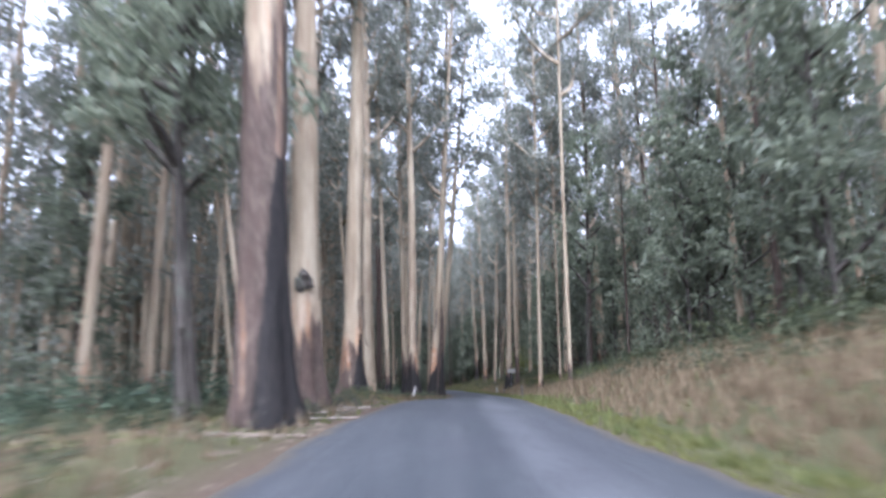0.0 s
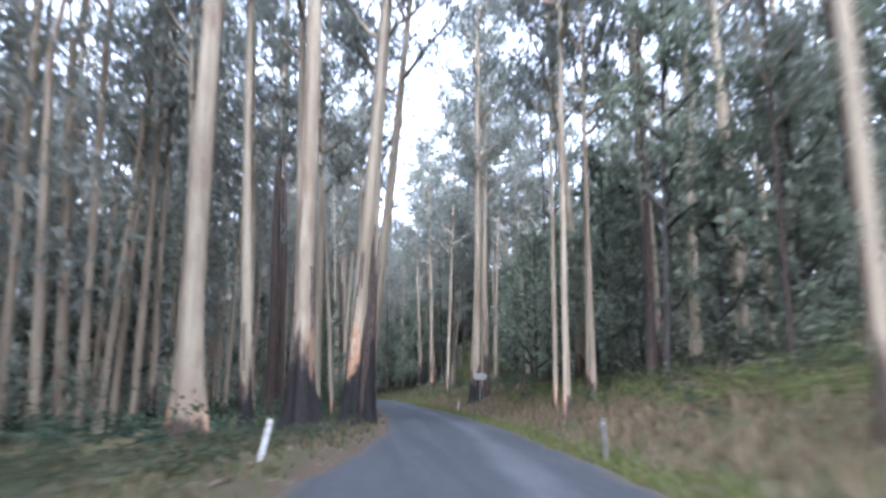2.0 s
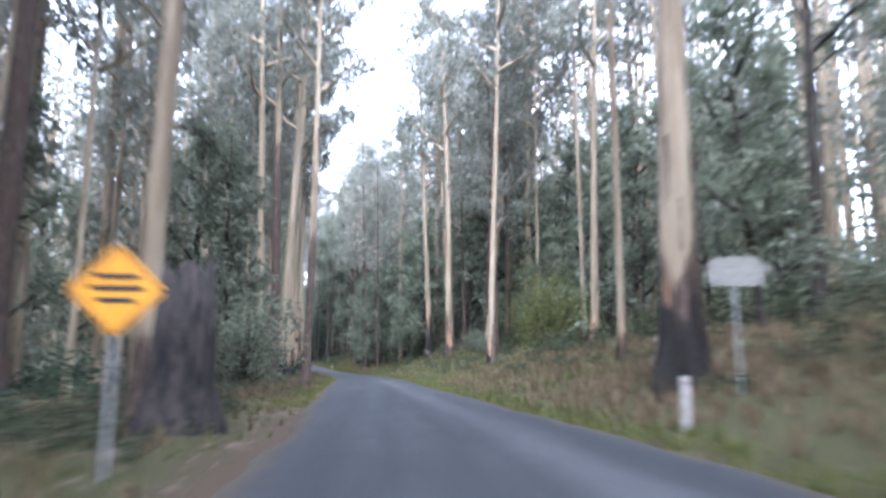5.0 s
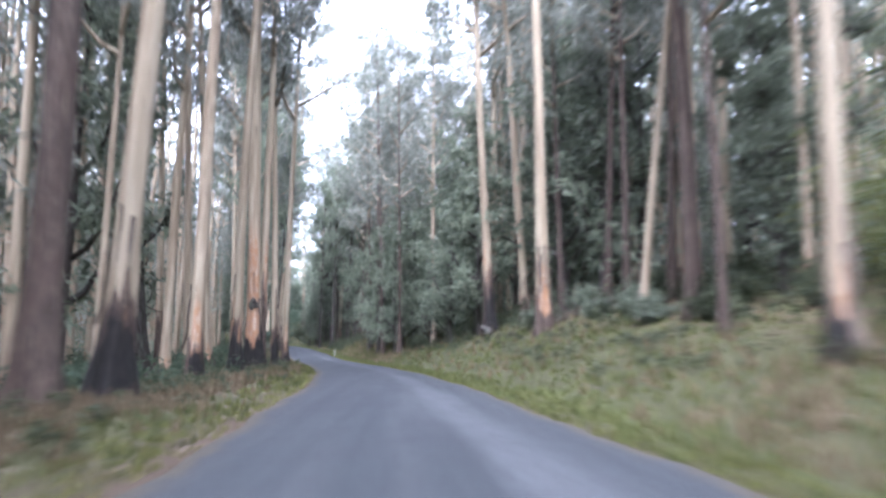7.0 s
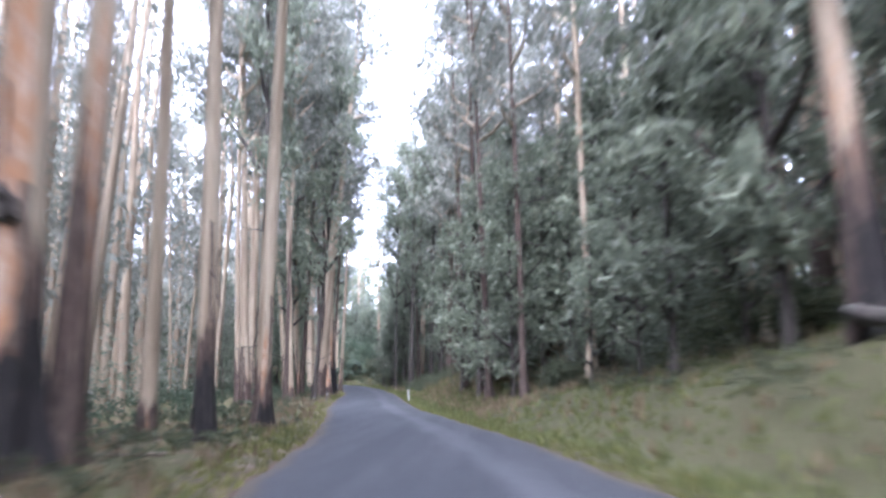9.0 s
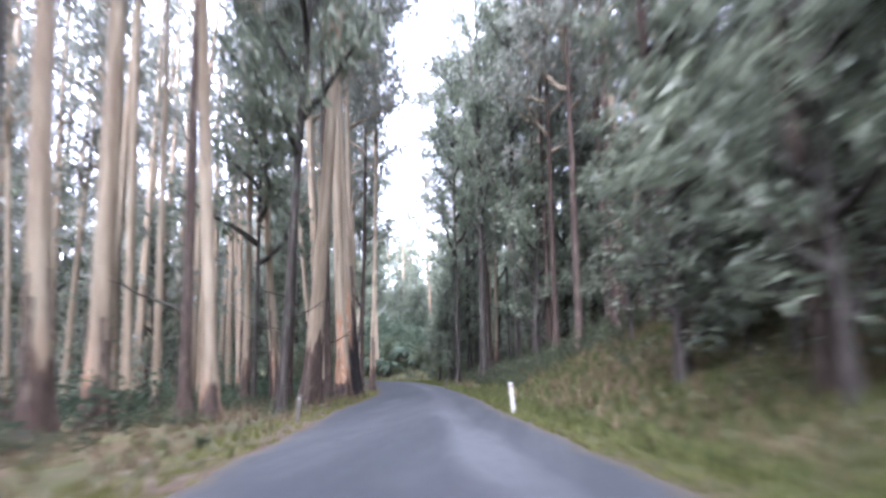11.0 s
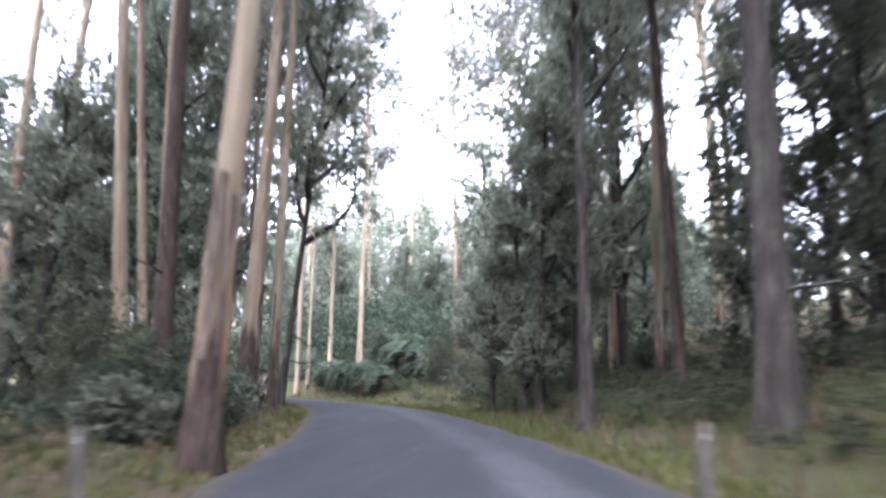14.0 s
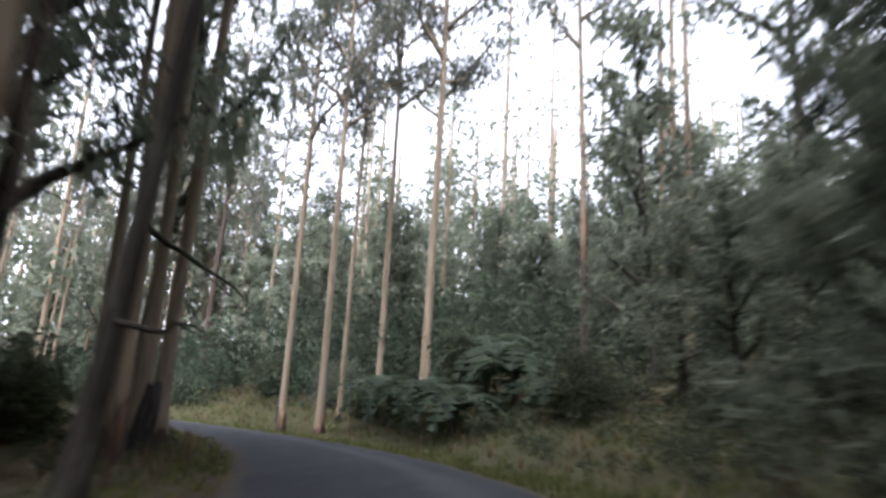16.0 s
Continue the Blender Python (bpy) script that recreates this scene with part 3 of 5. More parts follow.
ash(14.5, 86.8, 0.37, 42, 1.3, -5, 1.0, 0, 4)
ash(18.1, 100.5, 0.99, 52, -4.0, -5, 2.0, 0, 3)
ash(12.6, 123.4, 0.34, 45, 0.3, -5, 1.0, 0, 0)
ash(13.0, 164.2, 0.39, 45, 6.6, -5, 0, 0, 4)
ash(18.6, 171.8, 0.58, 50, 0.8, -5, 0, 0, 5)
ash(23.1, 147.1, 0.38, 44, 0.2, -5, 0, 0, 0)
ash(20.6, 122.3, 0.55, 36, 2.4, -5, 30, 0, -2)
ash(17.8, 147.1, 0.37, 50, -0.3, -5, 1.0, 0, 4)
ash(17.0, 141.8, 0.52, 46, 1.7, -5, 1.0, 0, 5)
ash(16.5, 157.0, 0.31, 45, 0.6, -5, 1.0, 0, 0)
ash(-4.7, 147.5, 0.72, 48, -0.9, -5, 20, 0, -1)
ash(-5.2, 145.0, 0.54, 48, -2.1, -5, 1.0, 0, 2)
ash(-7.9, 170.1, 0.38, 50, -3.2, -5, 0, 0, 4)
ash(-4.7, 151.3, 0.69, 52, 2.5, -4, 2.5, 1.0, 2)
ash(-5.3, 161.2, 0.52, 50, 0.5, -4, 2.0, 0.6, 3)
ash(10.6, 146.1, 0.45, 48, 1.9, -4, 1.2, 0.7, 4)
ash(17.4, 165.1, 0.47, 46, 0.4, -4, 0, 0, 1)
ash(18.3, 180.7, 0.38, 46, -0.1, -4, 0, 0, 2)
ash(6.4, 209.3, 0.46, 40, -0.5, -0, 0, 0, 1)
ash(-6.2, 172.9, 0.58, 50, 0.7, -0, 2.5, 0.95, 2)
ash(-6.7, 181.0, 0.95, 52, -1.8, 2, 3.4, 0.8, 0, peel=(-90, 12.0, 0.8), burl=(-80, 4.2))
ash(-6.5, 182.5, 0.58, 50, -0.0, 2, 6.0, 0.3, 1)
ash(-10.4, 184.4, 0.64, 50, -4.2, 2, 1.0, 0, 2)
ash(-8.7, 190.6, 0.44, 44, -1.2, 2, 1.0, 0, 3)
ash(-6.7, 189.6, 0.50, 48, -2.2, 2, 3, 0.8, 4)
ash(-6.7, 194.7, 0.51, 48, 0.5, 2, 2, 0.4, 5)
ash(-13.5, 192.3, 0.43, 48, -4.1, 2, 1.0, 0, 5)
ash(11.9, 186.2, 0.64, 52, -3.6, 2, 1.5, 0, 1)
ash(-13.7, 218.6, 0.48, 40, -1.9, 7, 40, 0, -2)
ash(-16.1, 220.8, 0.39, 44, -2.6, 7, 3, 0, 3)
ash(-16.7, 224.6, 0.64, 50, -3.6, 7, 2, 0, 2)
ash(-17.7, 228.6, 0.68, 50, -1.1, 7, 1.5, 0, 1)
ash(-19.1, 232.6, 0.37, 46, -1.2, 7, 1.0, 0, 0)
ash(-14.7, 228.1, 0.34, 44, -0.5, 7, 12, 0, -1)
ash(-14.8, 230.1, 0.46, 46, -2.9, 7, 1.0, 0, 4)
ash(-18.6, 233.8, 0.29, 44, -1.0, 7, 1, 0, 5)
ash(-18.7, 242.6, 0.37, 46, 0.0, 7, 2, 0, 4)
ash(-14.4, 239.2, 0.63, 54, 4.2, 6, 2.6, 0.1, 1)
ash(-17.4, 243.3, 0.41, 46, -3.5, 6, 2.5, 0, 2)
ash(0.5, 251.1, 0.53, 48, 1.3, 6, 3.0, 0, 5)
ash(1.7, 252.6, 0.36, 46, 2.7, 6, 8.0, 0, 0)
ash(3.3, 251.3, 0.65, 46, 2.6, 6, 1.0, 0, 1)
ash(-18.1, 242.2, 0.23, 22, 0.3, 6, 1, 0, -2)
ash(-16.6, 256.5, 0.71, 52, -2.9, 6, 5.5, 0.95, 3)
ash(-17.9, 261.3, 0.50, 48, -1.0, 6, 1.5, 0, 1)
ash(-5.9, 267.1, 0.44, 40, 0.8, 6, 20, 0, -2)
ash(-6.9, 277.9, 0.27, 36, 0.2, 6, 20, 0, -2, low=0.36)
ash(-1.0, 267.1, 0.26, 38, 2.3, 6, 20, 0, -2)
ash(-3.1, 269.4, 0.28, 38, 2.0, 6, 20, 0, -2)
ash(-30.2, 326.7, 0.52, 42, -0.5, 6, 0, 0, 5)
ash(-17.9, 267.6, 0.46, 50, 1.4, 7, 2.0, 0, 0)
ash(-19.6, 271.0, 0.38, 46, 1.2, 7, 40, 0.2, -1)
ash(-26.4, 279.9, 0.55, 46, -5.8, 7, 1, 0, 2)
ash(-27.3, 282.9, 0.37, 44, -6.1, 7, 1, 0, 3)
ash(-9.0, 271.4, 0.62, 36, 0.8, 7, 40, 0, -2)
ash(-9.5, 291.6, 0.36, 38, -0.3, 7, 20, 0, -2)
ash(-22.3, 274.6, 0.51, 40, -2.0, 8, 40, 0.2, -1)
ash(-25.0, 279.6, 0.44, 48, -2.7, 8, 1, 0, 5)
ash(-24.0, 287.0, 0.44, 46, -0.5, 8, 3, 0, 1)
ash(-8.6, 286.6, 0.40, 46, 1.2, 8, 1.5, 0, 2)
ash(-11.9, 278.4, 0.38, 33, 0.4, 8, 40, 0, -2, low=0.36)
ash(-9.7, 294.2, 0.41, 40, 1.8, 8, 1, 0, 3)
ash(-29.2, 322.6, 0.51, 46, -0.3, 8, 0.5, 0, 1)
ash(-32.4, 324.3, 0.38, 44, -0.7, 8, 0.5, 0, 2)
ash(-33.4, 318.2, 0.39, 40, -0.9, 8, 0.5, 0, 4)
ash(-33.2, 320.3, 0.27, 38, -0.1, 8, 0.5, 0, 5)
ash(-20.4, 321.9, 0.41, 46, -1.0, 8, 8, 0, 3)
ash(-24.7, 285.7, 0.66, 46, 0.8, 10, 3, 0.2, 0)
ash(-27.7, 294.6, 0.30, 34, -1.1, 10, 1, 0, 1)
ash(-16.4, 320.5, 0.33, 50, 0.3, 10, 0, 0, 4)
ash(-29.9, 298.3, 0.38, 40, -1.1, 13, 0.5, 0, 0)
ash(-29.8, 298.9, 0.39, 42, 1.1, 13, 0.5, 0, 1)
ash(-30.7, 297.6, 0.29, 38, -0.7, 13, 0.5, 0, 2)
ash(-32.3, 300.4, 0.34, 38, -1.0, 13, 0.5, 0, 3)
ash(-36.3, 319.9, 0.40, 40, -0.4, 13, 1, 0, 5)
ash(-15.8, 320.9, 0.38, 50, 0.4, 13, 0, 0, 2)
ash(-15.4, 318.9, 0.41, 50, 1.0, 13, 0, 0, 3)
ash(-11.2, 313.4, 0.46, 40, 0.3, 13, 20, 0, -2)
ash(19.7, 176.5, 0.76, 50, 1.6, -4, 1.6, 0.3, 2)
ash(-4.2, 17.9, 1.15, 52, -2.6, -1, 10.0, 0, 0, scar=(-30,6.4), flare=0.2)
ash(-4.5, 24.5, 0.98, 54, -0.8, -1, 2.6, 0.3, 1, burl=(-75,4.1))
ash(-17.0, 255.2, 0.78, 54, -2.0, 6, 1.5, 0.25, 2, peel=(-112,6.5))
ash(10.3, 172.0, 0.72, 52, -1.1, -5, 2.2, 0.1, 1, peel=(-90, 5.0, 0.7))
ash(-15.9, 247.6, 0.42, 50, -1.5, 6, 40, 0.1, -1)
ash(-13.7, 233.5, 0.36, 32, 3.3, 6, 40, 0, -2)
ash(-19.9, 259.7, 0.72, 48, -2.7, 6, 1, 0.4, 1)
ash(-11.6, 287.8, 0.50, 28, 0.2, 8, 30, 0, -2, low=0.12)
ash(-11.0, 173.1, 0.69, 24, -6.5, -2, 40, 0, -2, low=0.15)
ash(-2.55, 69.0, 0.85, 55, -0.5, -5, 3.6, 1.0, 2, flare=0.9)
ash(-3.75, 79.0, 0.56, 50, -1.2, -5, 4.4, 1.0, 1, flare=0.5)
ash(-4.8, 69.7, 0.48, 46, -2.4, -5, 2.6, 0.95, 5)
ash(-0.3, 90.2, 0.81, 54, 5.2, -5, 1.8, 1.0, 3)
ash(-6.6, 67.3, 1.05, 52, -0.6, -5, 1.0, 0.1, 4)
ash(10.2, 111.8, 0.81, 55, 0.9, -5, 3.4, 0.95, 4, flare=0.8)
ash(11.7, 114.6, 0.61, 50, 0.3, -5, 5.0, 0.2, 5)
ash(-24.7, 289.8, 0.31, 24, 4.7, 9, 40, 0.3, -2, low=0.3)
ash(14.3, 72.7, 0.32, 25, 2.4, -5, 40, 0, -2, low=0.3)
ash(-18.0, 246.8, 0.47, 46, 1.6, 7, 40, 0.1, -1)
ash(-23.3, 260.6, 0.61, 33, -5.6, 6, 0.5, 0, 3)
ash(-4.8, 41.4, 1.02, 55, -0.4, -1, 3.0, 0.1, 2, scar=(-25,3.6), flare=0.85)
ash(9.3, 186.5, 0.70, 50, -2.5, -0, 5.0, 0.75, 0)
ash(-0.85, 76.8, 0.78, 50, 3.5, -5, 4.6, 0.95, 1, flare=0.3, peel=(-95, 6.5, 0.75))
ash(-0.15, 82.5, 0.86, 52, 1.8, -5, 11.0, 0.2, 2, flare=0.3, scar=(-50, 5.0))
ash(1.1, 215.5, 0.42, 38, -2.0, 4, 60, 0, -1)
ash(0.6, 221.5, 0.46, 41, -1.5, 4, 60, 0, -1)
ash(2.9, 211.0, 0.40, 36, -1.0, 4, 60, 0, -1)
ash(-0.6, 228.5, 0.44, 40, -2.0, 6, 60, 0, -1)
ash(-11.3, 293.5, 0.42, 27, 0.5, 8, 30, 0, -2, low=0.15)
ash(-8.9, 297.0, 0.45, 29, 1.0, 8, 30, 0, -2, low=0.15)
ash(-0.9, 227.3, 0.24, 13, 1.0, 6, 30, 0, -2, low=0.06)
ash(0.4, 220.3, 0.26, 15, 0.5, 6, 30, 0, -2, low=0.06)
ash(2.4, 212.5, 0.25, 14, -0.5, 6, 30, 0, -2, low=0.06)
ash(-6.0, 137.0, 0.25, 15, -1.0, -4, 30, 0, -2, low=0.06)
ash(-8.4, 140.0, 0.28, 17, -1.0, -4, 30, 0, -2, low=0.06)
ash(-12.6, 298.0, 0.36, 21, -0.5, 8, 30, 0, -2, low=0.08)

# ---- the forest behind: trees further from the road ----
def spot(s, u):
    k = int(np.clip(round(s - ROAD_S[0]), 0, len(ROAD_S) - 1))
    return ROAD_P[k, :2] + np.array([ROAD_D[k, 1], -ROAD_D[k, 0]]) * u


def free_spots(n, s_range, u_range, gap, r, taken):
    out, tries = [], 0
    while len(out) < n and tries < n * 40:
        tries += 1
        p = spot(s_range[0] + r.random() * (s_range[1] - s_range[0]), u_range[0] + r.random() * (u_range[1] - u_range[0]))
        if all((p[0] - a) ** 2 + (p[1] - b) ** 2 > gap * gap for a, b in taken):
            taken.append((p[0], p[1]))
            out.append((p[0], p[1]))
    return out


fr = np.random.default_rng(11)
taken = [(o.location.x, o.location.y) for o in scene.objects if o.type == "EMPTY"]
models = {"gum": [], "wattle": [], "rough": []}
for k in range(7):
    models["gum"].append(ash(-60 - 6 * k, -30, 0.5 + 0.07 * k, 44 + 2 * k, fr.normal() * 1.5, 0, (0, 1.5, 3, 0, 1, 6, 30)[k], 0.6 if k == 2 else 0, -1 if k == 6 else k % 6, strips=False))
for k in range(5):
    models["wattle"].append(ash(-64 - 6 * k, -38, 0.26 + 0.03 * k, 15 + 1.2 * k, fr.normal() * 2, 0, 30, 0, -2, 0.1, False))
for k in range(4):
    models["rough"].append(ash(-62 - 6 * k, -46, 0.34 + 0.05 * k, 27 + 2 * k, fr.normal() * 1.5, 0, 60, 0, -1, strips=False))


def plant(kind, x, y, size):
    src = models[kind][fr.integers(len(models[kind]))]
    z = float(ground(x, y)[0])
    return copy_thing(src, pose(x, y, z, fr.normal() * 1.5, fr.normal() * 1.5, fr.random() * 360) @ Matrix.Scale(size, 4))


for n, s_range, u_range, gap in ((95, (0, 345), (-50, -11), 2.8), (46, (0, 345), (14, 45), 3.5), (20, (186, 230), (12, 26), 2.6), (22, (100, 190), (-26, -9), 2.6)):
    for x, y in free_spots(n, s_range, u_range, gap, fr, taken):
        plant("gum", x, y, 0.5 + 0.5 * fr.random())
for n, s_range, u_range, gap in ((32, (0, 218), (-36, -12), 2.8), (12, (218, 262), (-50, -26), 2.8), (30, (262, 335), (-45, -10.5), 2.4), (22, (188, 238), (8.2, 17), 2.2), (14, (128, 188), (15, 22), 2.4), (26, (0, 130), (11, 17), 2.4), (30, (0, 305), (17, 34), 2.8),
                                 (5, (236, 262), (13, 22), 2.6), (8, (262, 294), (12, 24), 2.4), (4, (306, 316), (15, 22), 2.4)):
    for x, y in free_spots(n, s_range, u_range, gap, fr, taken):
        plant("wattle", x, y, 0.6 + 0.5 * fr.random())
for n, s_range, u_range, small in ((5, (204, 240), (11, 15), 0.75), (11, (240, 286), (8.6, 14), 1.0), (8, (150, 200), (10, 17), 0.75), (8, (20, 110), (11, 18), 0.75)):
    for x, y in free_spots(n, s_range, u_range, 2.4, fr, taken):
        plant("rough", x, y, small + 0.4 * fr.random())
for x, y in free_spots(6, (165, 206), (13, 20), 2.2, fr, taken):
    plant("wattle", x, y, 0.95 + 0.4 * fr.random())
for x, y, high in ((-33.5, 293.5, 27), (-36.0, 297.0, 29), (-31.5, 290.0, 24), (-38.5, 301.5, 30), (-34.0, 303.5, 28)):
    ash(x, y, 0.3, high, fr.normal() * 2, 0, 30, 0, -2, 0.2)
for x, y in free_spots(8, (203, 242), (8.8, 12), 1.7, fr, taken):
    plant("wattle", x, y, 0.42 + 0.25 * fr.random())
for x, y in free_spots(12, (316, 340), (16, 45), 2.6, fr, taken):
    plant("wattle", x, y, 0.35 + 0.3 * fr.random())
for x, y in free_spots(14, (338, 395), (12, 75), 2.6, fr, taken):
    plant("wattle", x, y, 0.85 + 0.4 * fr.random())
for x, y in free_spots(16, (345, 395), (6, 40), 3.0, fr, taken):
    if not (-30 < x < -8 and y > 318):
        plant("gum", x, y, 0.55 + 0.2 * fr.random())


for x, y, high in ((-13.2, 287.0, 13), (-13.9, 290.0, 11), (-15.4, 291.5, 8),
                   (-15.5, 303.0, 7), (-13.0, 306.0, 8), (-11.0, 302.0, 9), (-9.0, 307.0, 11), (-7.0, 303.0, 12), (-12.5, 311.0, 10), (-8.5, 313.0, 13), (-16.5, 309.0, 7), (-5.0, 309.0, 14),
                   (-4.5, 262.0, 16), (-2.0, 268.0, 18), (0.5, 262.0, 17), (-32.5, 284.0, 14), (-29.2, 287.5, 12), (-36.0, 289.0, 15), (-2.5, 292.0, 17), (1.0, 290.0, 18), (3.5, 297.0, 20)):
    ash(x, y, 0.24 + 0.008 * high, high, fr.normal() * 2, 0, 30, 0, -2, 0.07)

for k, (x, y) in enumerate(((-3.0, 298.0), (1.0, 303.0), (4.5, 295.0), (-1.0, 310.0), (6.5, 306.0))):
    ash(x, y, 0.5 + 0.04 * k, 40 + 1.5 * k, fr.normal() * 1.5, 0, 1.5, 0, k)

for _ in range(58):
    x, y = -52 + 60 * fr.random(), 326 + 40 * fr.random()
    if abs(road_coords(x, y)[1][0]) > 9:
        plant("wattle", x, y, 0.52 + 0.3 * fr.random())


def tall_woods():
    """The forest's upper storey beyond the trees that can be told apart."""
    r = np.random.default_rng(33)
    lots = ((100, (0, 240), (20, 42)), (75, (0, 250), (38, 70)), (18, (190, 236), (13, 32)), (14, (236, 290), (18, 34)), (36, (254, 280), (18, 46)), (210, (40, 300), (-48, -14)), (60, (10, 110), (-40, -17)), (60, (20, 330), (-75, -45)))
    cs, sp, tubes = [], [], []
    for n, s_range, u_range in lots:
        for _ in range(n):
            x, y = spot(s_range[0] + r.random() * (s_range[1] - s_range[0]), u_range[0] + r.random() * (u_range[1] - u_range[0]))
            z, h = float(ground(x, y)[0]), 33 + 17 * r.random()
            for _ in range(30):
                q = r.random()
                a, w = r.random() * 6.28, (1.2 + 2.6 * q * (1.25 - q)) * math.sqrt(r.random()) * 1.5
                cs.append((x + w * math.cos(a), y + w * math.sin(a), z + 7 + (h - 7) * q))
                sp.append(1.0 + 0.8 * r.random())
            tubes.append(tube([(x, y, z - 1), (x + r.normal() * 0.5, y + r.normal() * 0.5, z + h * 0.5), (x + r.normal() * 0.8, y + r.normal() * 0.8, z + h * 0.97)], [0.28 + 0.12 * r.random(), 0.2, 0.05], 5))
    lv, lf = leaf_quads(cs, sp, 15, 0.72, 0.26, 0.65, r, True)
    tagged(new("tall_woods", mesh_from("tall_woods", lv, lf, GUM_LEAF)), "grey-green crowns of the tall forest behind the roadside trees", "woods", kind="stuff")
    tv, tf = joined(tubes)
    tagged(new("tall_stems", mesh_from("tall_stems", tv, tf, BARK, True)), "slender pale stems of the tall forest behind the roadside trees", "stems", kind="stuff")


def far_woods():
    """Woods beyond the trees that can be told apart."""
    r = np.random.default_rng(31)
    spots = [spot(r.random() * 340, -45 - 110 * r.random() ** 1.4) for _ in range(380)] + [spot(r.random() * 300, 32 + 55 * r.random()) for _ in range(420)]
    spots += [(-150 + 260 * r.random(), 385 + 70 * r.random()) for _ in range(230)] + [(-120 + 60 * r.random(), 335 + 50 * r.random()) for _ in range(60)]
    slope = [(-50 + 56 * r.random(), 350 + 35 * r.random()) for _ in range(80)]
    cs, sp, tubes = [], [], []
    for x, y in spots + slope:
        z = float(ground(x, y)[0])
        h = 18 + 18 * r.random() ** 1.3
        for _ in range(20):
            a, q, w = r.random() * 6.28, r.random(), 2.6 * math.sqrt(r.random())
            cs.append((x + w * math.cos(a), y + w * math.sin(a), z + 0.5 + h * q))
            sp.append(1.6 + 0.8 * r.random())
        if r.random() < 0.6:
            tubes.append(tube([(x, y, z - 1), (x + r.normal() * 0.5, y + r.normal() * 0.5, z + h * 1.3)], [0.3, 0.12], 5))
    far = 20 * len(spots)
    lv, lf = joined([leaf_quads(cs[:far], sp[:far], 9, 1.35, 0.66, 0.4, r, True), leaf_quads(cs[far:], sp[far:], 24, 0.75, 0.36, 0.4, r, True)])
    tagged(new("far_woods", mesh_from("far_woods", lv, lf, WATTLE_LEAF)), "distant dense green forest understorey", "woods", kind="stuff")
    tv, tf = joined(tubes)
    tagged(new("far_stems", mesh_from("far_stems", tv, tf, BARK, True)), "distant pale tree stems among the woods", "stems", kind="stuff")


def mid_woods():
    """Leafy saplings that fill the gaps between the nearer trunks."""
    r = np.random.default_rng(37)
    spots = [spot(r.random() * 335, -20 - 26 * r.random()) for _ in range(190)] + [spot(r.random() * 250, 20 + 15 * r.random()) for _ in range(120)]
    cs, sp = [], []
    for x, y in spots:
        z, h = float(ground(x, y)[0]), 12 + 11 * r.random()
        for _ in range(14):
            a, w = r.random() * 6.28, 1.9 * math.sqrt(r.random())
            cs.append((x + w * math.cos(a), y + w * math.sin(a), z + 1 + h * r.random()))
            sp.append(1.0 + 0.6 * r.random())
    lv, lf = leaf_quads(cs, sp, 15, 0.75, 0.34, 0.5, r, True)
    tagged(new("sapling_thicket", mesh_from("sapling_thicket", lv, lf, GUM_LEAF)), "grey-green saplings between the tree trunks", "saplings", kind="stuff")


tall_woods()
far_woods()
mid_woods()

# ---- undergrowth and grass ----
OLIVE_GRASS = make_leaf("yellow_green_grass", (0.07, 0.075, 0.022), (0.14, 0.14, 0.046), 0.7)


def scatter(n, s_range, u_range, r):
    s = s_range[0] + r.random(n) * (s_range[1] - s_range[0])
    u = u_range[0] + r.random(n) * (u_range[1] - u_range[0])
    k = np.clip(np.round(s - ROAD_S[0]).astype(int), 0, len(ROAD_S) - 1)
    fx = s - ROAD_S[k]
    x = ROAD_P[k, 0] + ROAD_D[k, 1] * u + ROAD_D[k, 0] * fx
    y = ROAD_P[k, 1] - ROAD_D[k, 0] * u + ROAD_D[k, 1] * fx
    _, uu, _ = road_coords(x, y)
    ok = np.abs(uu) > HALF + 0.1
    return x[ok], y[ok], s[ok], uu[ok]


def tufts(name, label, n, s_range, u_range, per, high, mat, seed, keep=None, lean=0.5, wide=0.02):
    r = np.random.default_rng(seed)
    x, y, s, u = scatter(n, s_range, u_range, r)
    if keep is not None:
        ok = r.random(len(x)) < keep(s, u, x, y)
        x, y, s, u = x[ok], y[ok], s[ok], u[ok]
    z = ground(x, y)
    h = high * (0.45 + 0.9 * r.random(len(x)))
    c = np.repeat(np.stack([x, y, z], 1), per, axis=0)
    hh = np.repeat(h, per) * (0.6 + 0.5 * r.random(len(c)))
    a = r.random(len(c)) * 6.283
    out = np.stack([np.cos(a), np.sin(a), np.zeros(len(c))], 1)
    base = c + out * (0.10 * r.random(len(c)))[:, None] - np.array([0, 0, 0.05])
    tip = base + out * (hh * lean * r.random(len(c)))[:, None] + np.array([0, 0, 1.0]) * hh[:, None]
    side = np.stack([-np.sin(a), np.cos(a), np.zeros(len(c))], 1) * (wide * (0.5 + r.random(len(c))))[:, None]
    mid = base * 0.5 + tip * 0.5 - out * (0.1 * hh)[:, None]
    v = np.stack([base - side, base + side, tip, mid + side * 0.2], 1)[:, :3].reshape(-1, 3)
    return tagged(new(name, mesh_from(name, v, np.arange(len(v)).reshape(-1, 3), mat)), label, "grass", kind="stuff")


def dry_share(s, u, x, y):
    patch = 0.5 + 0.5 * np.sin(x * 0.55 + 1.1 * np.sin(y * 0.21)) * np.sin(y * 0.37)
    return np.clip(np.where(s < 120, 0.9, np.where(s < 146, 0.6, np.where(s < 205, 0.1, np.where(s < 246, 0.5, 0.12)))) * smooth(3.6, 5.2, np.abs(u)) * (0.4 + patch), 0, 1)


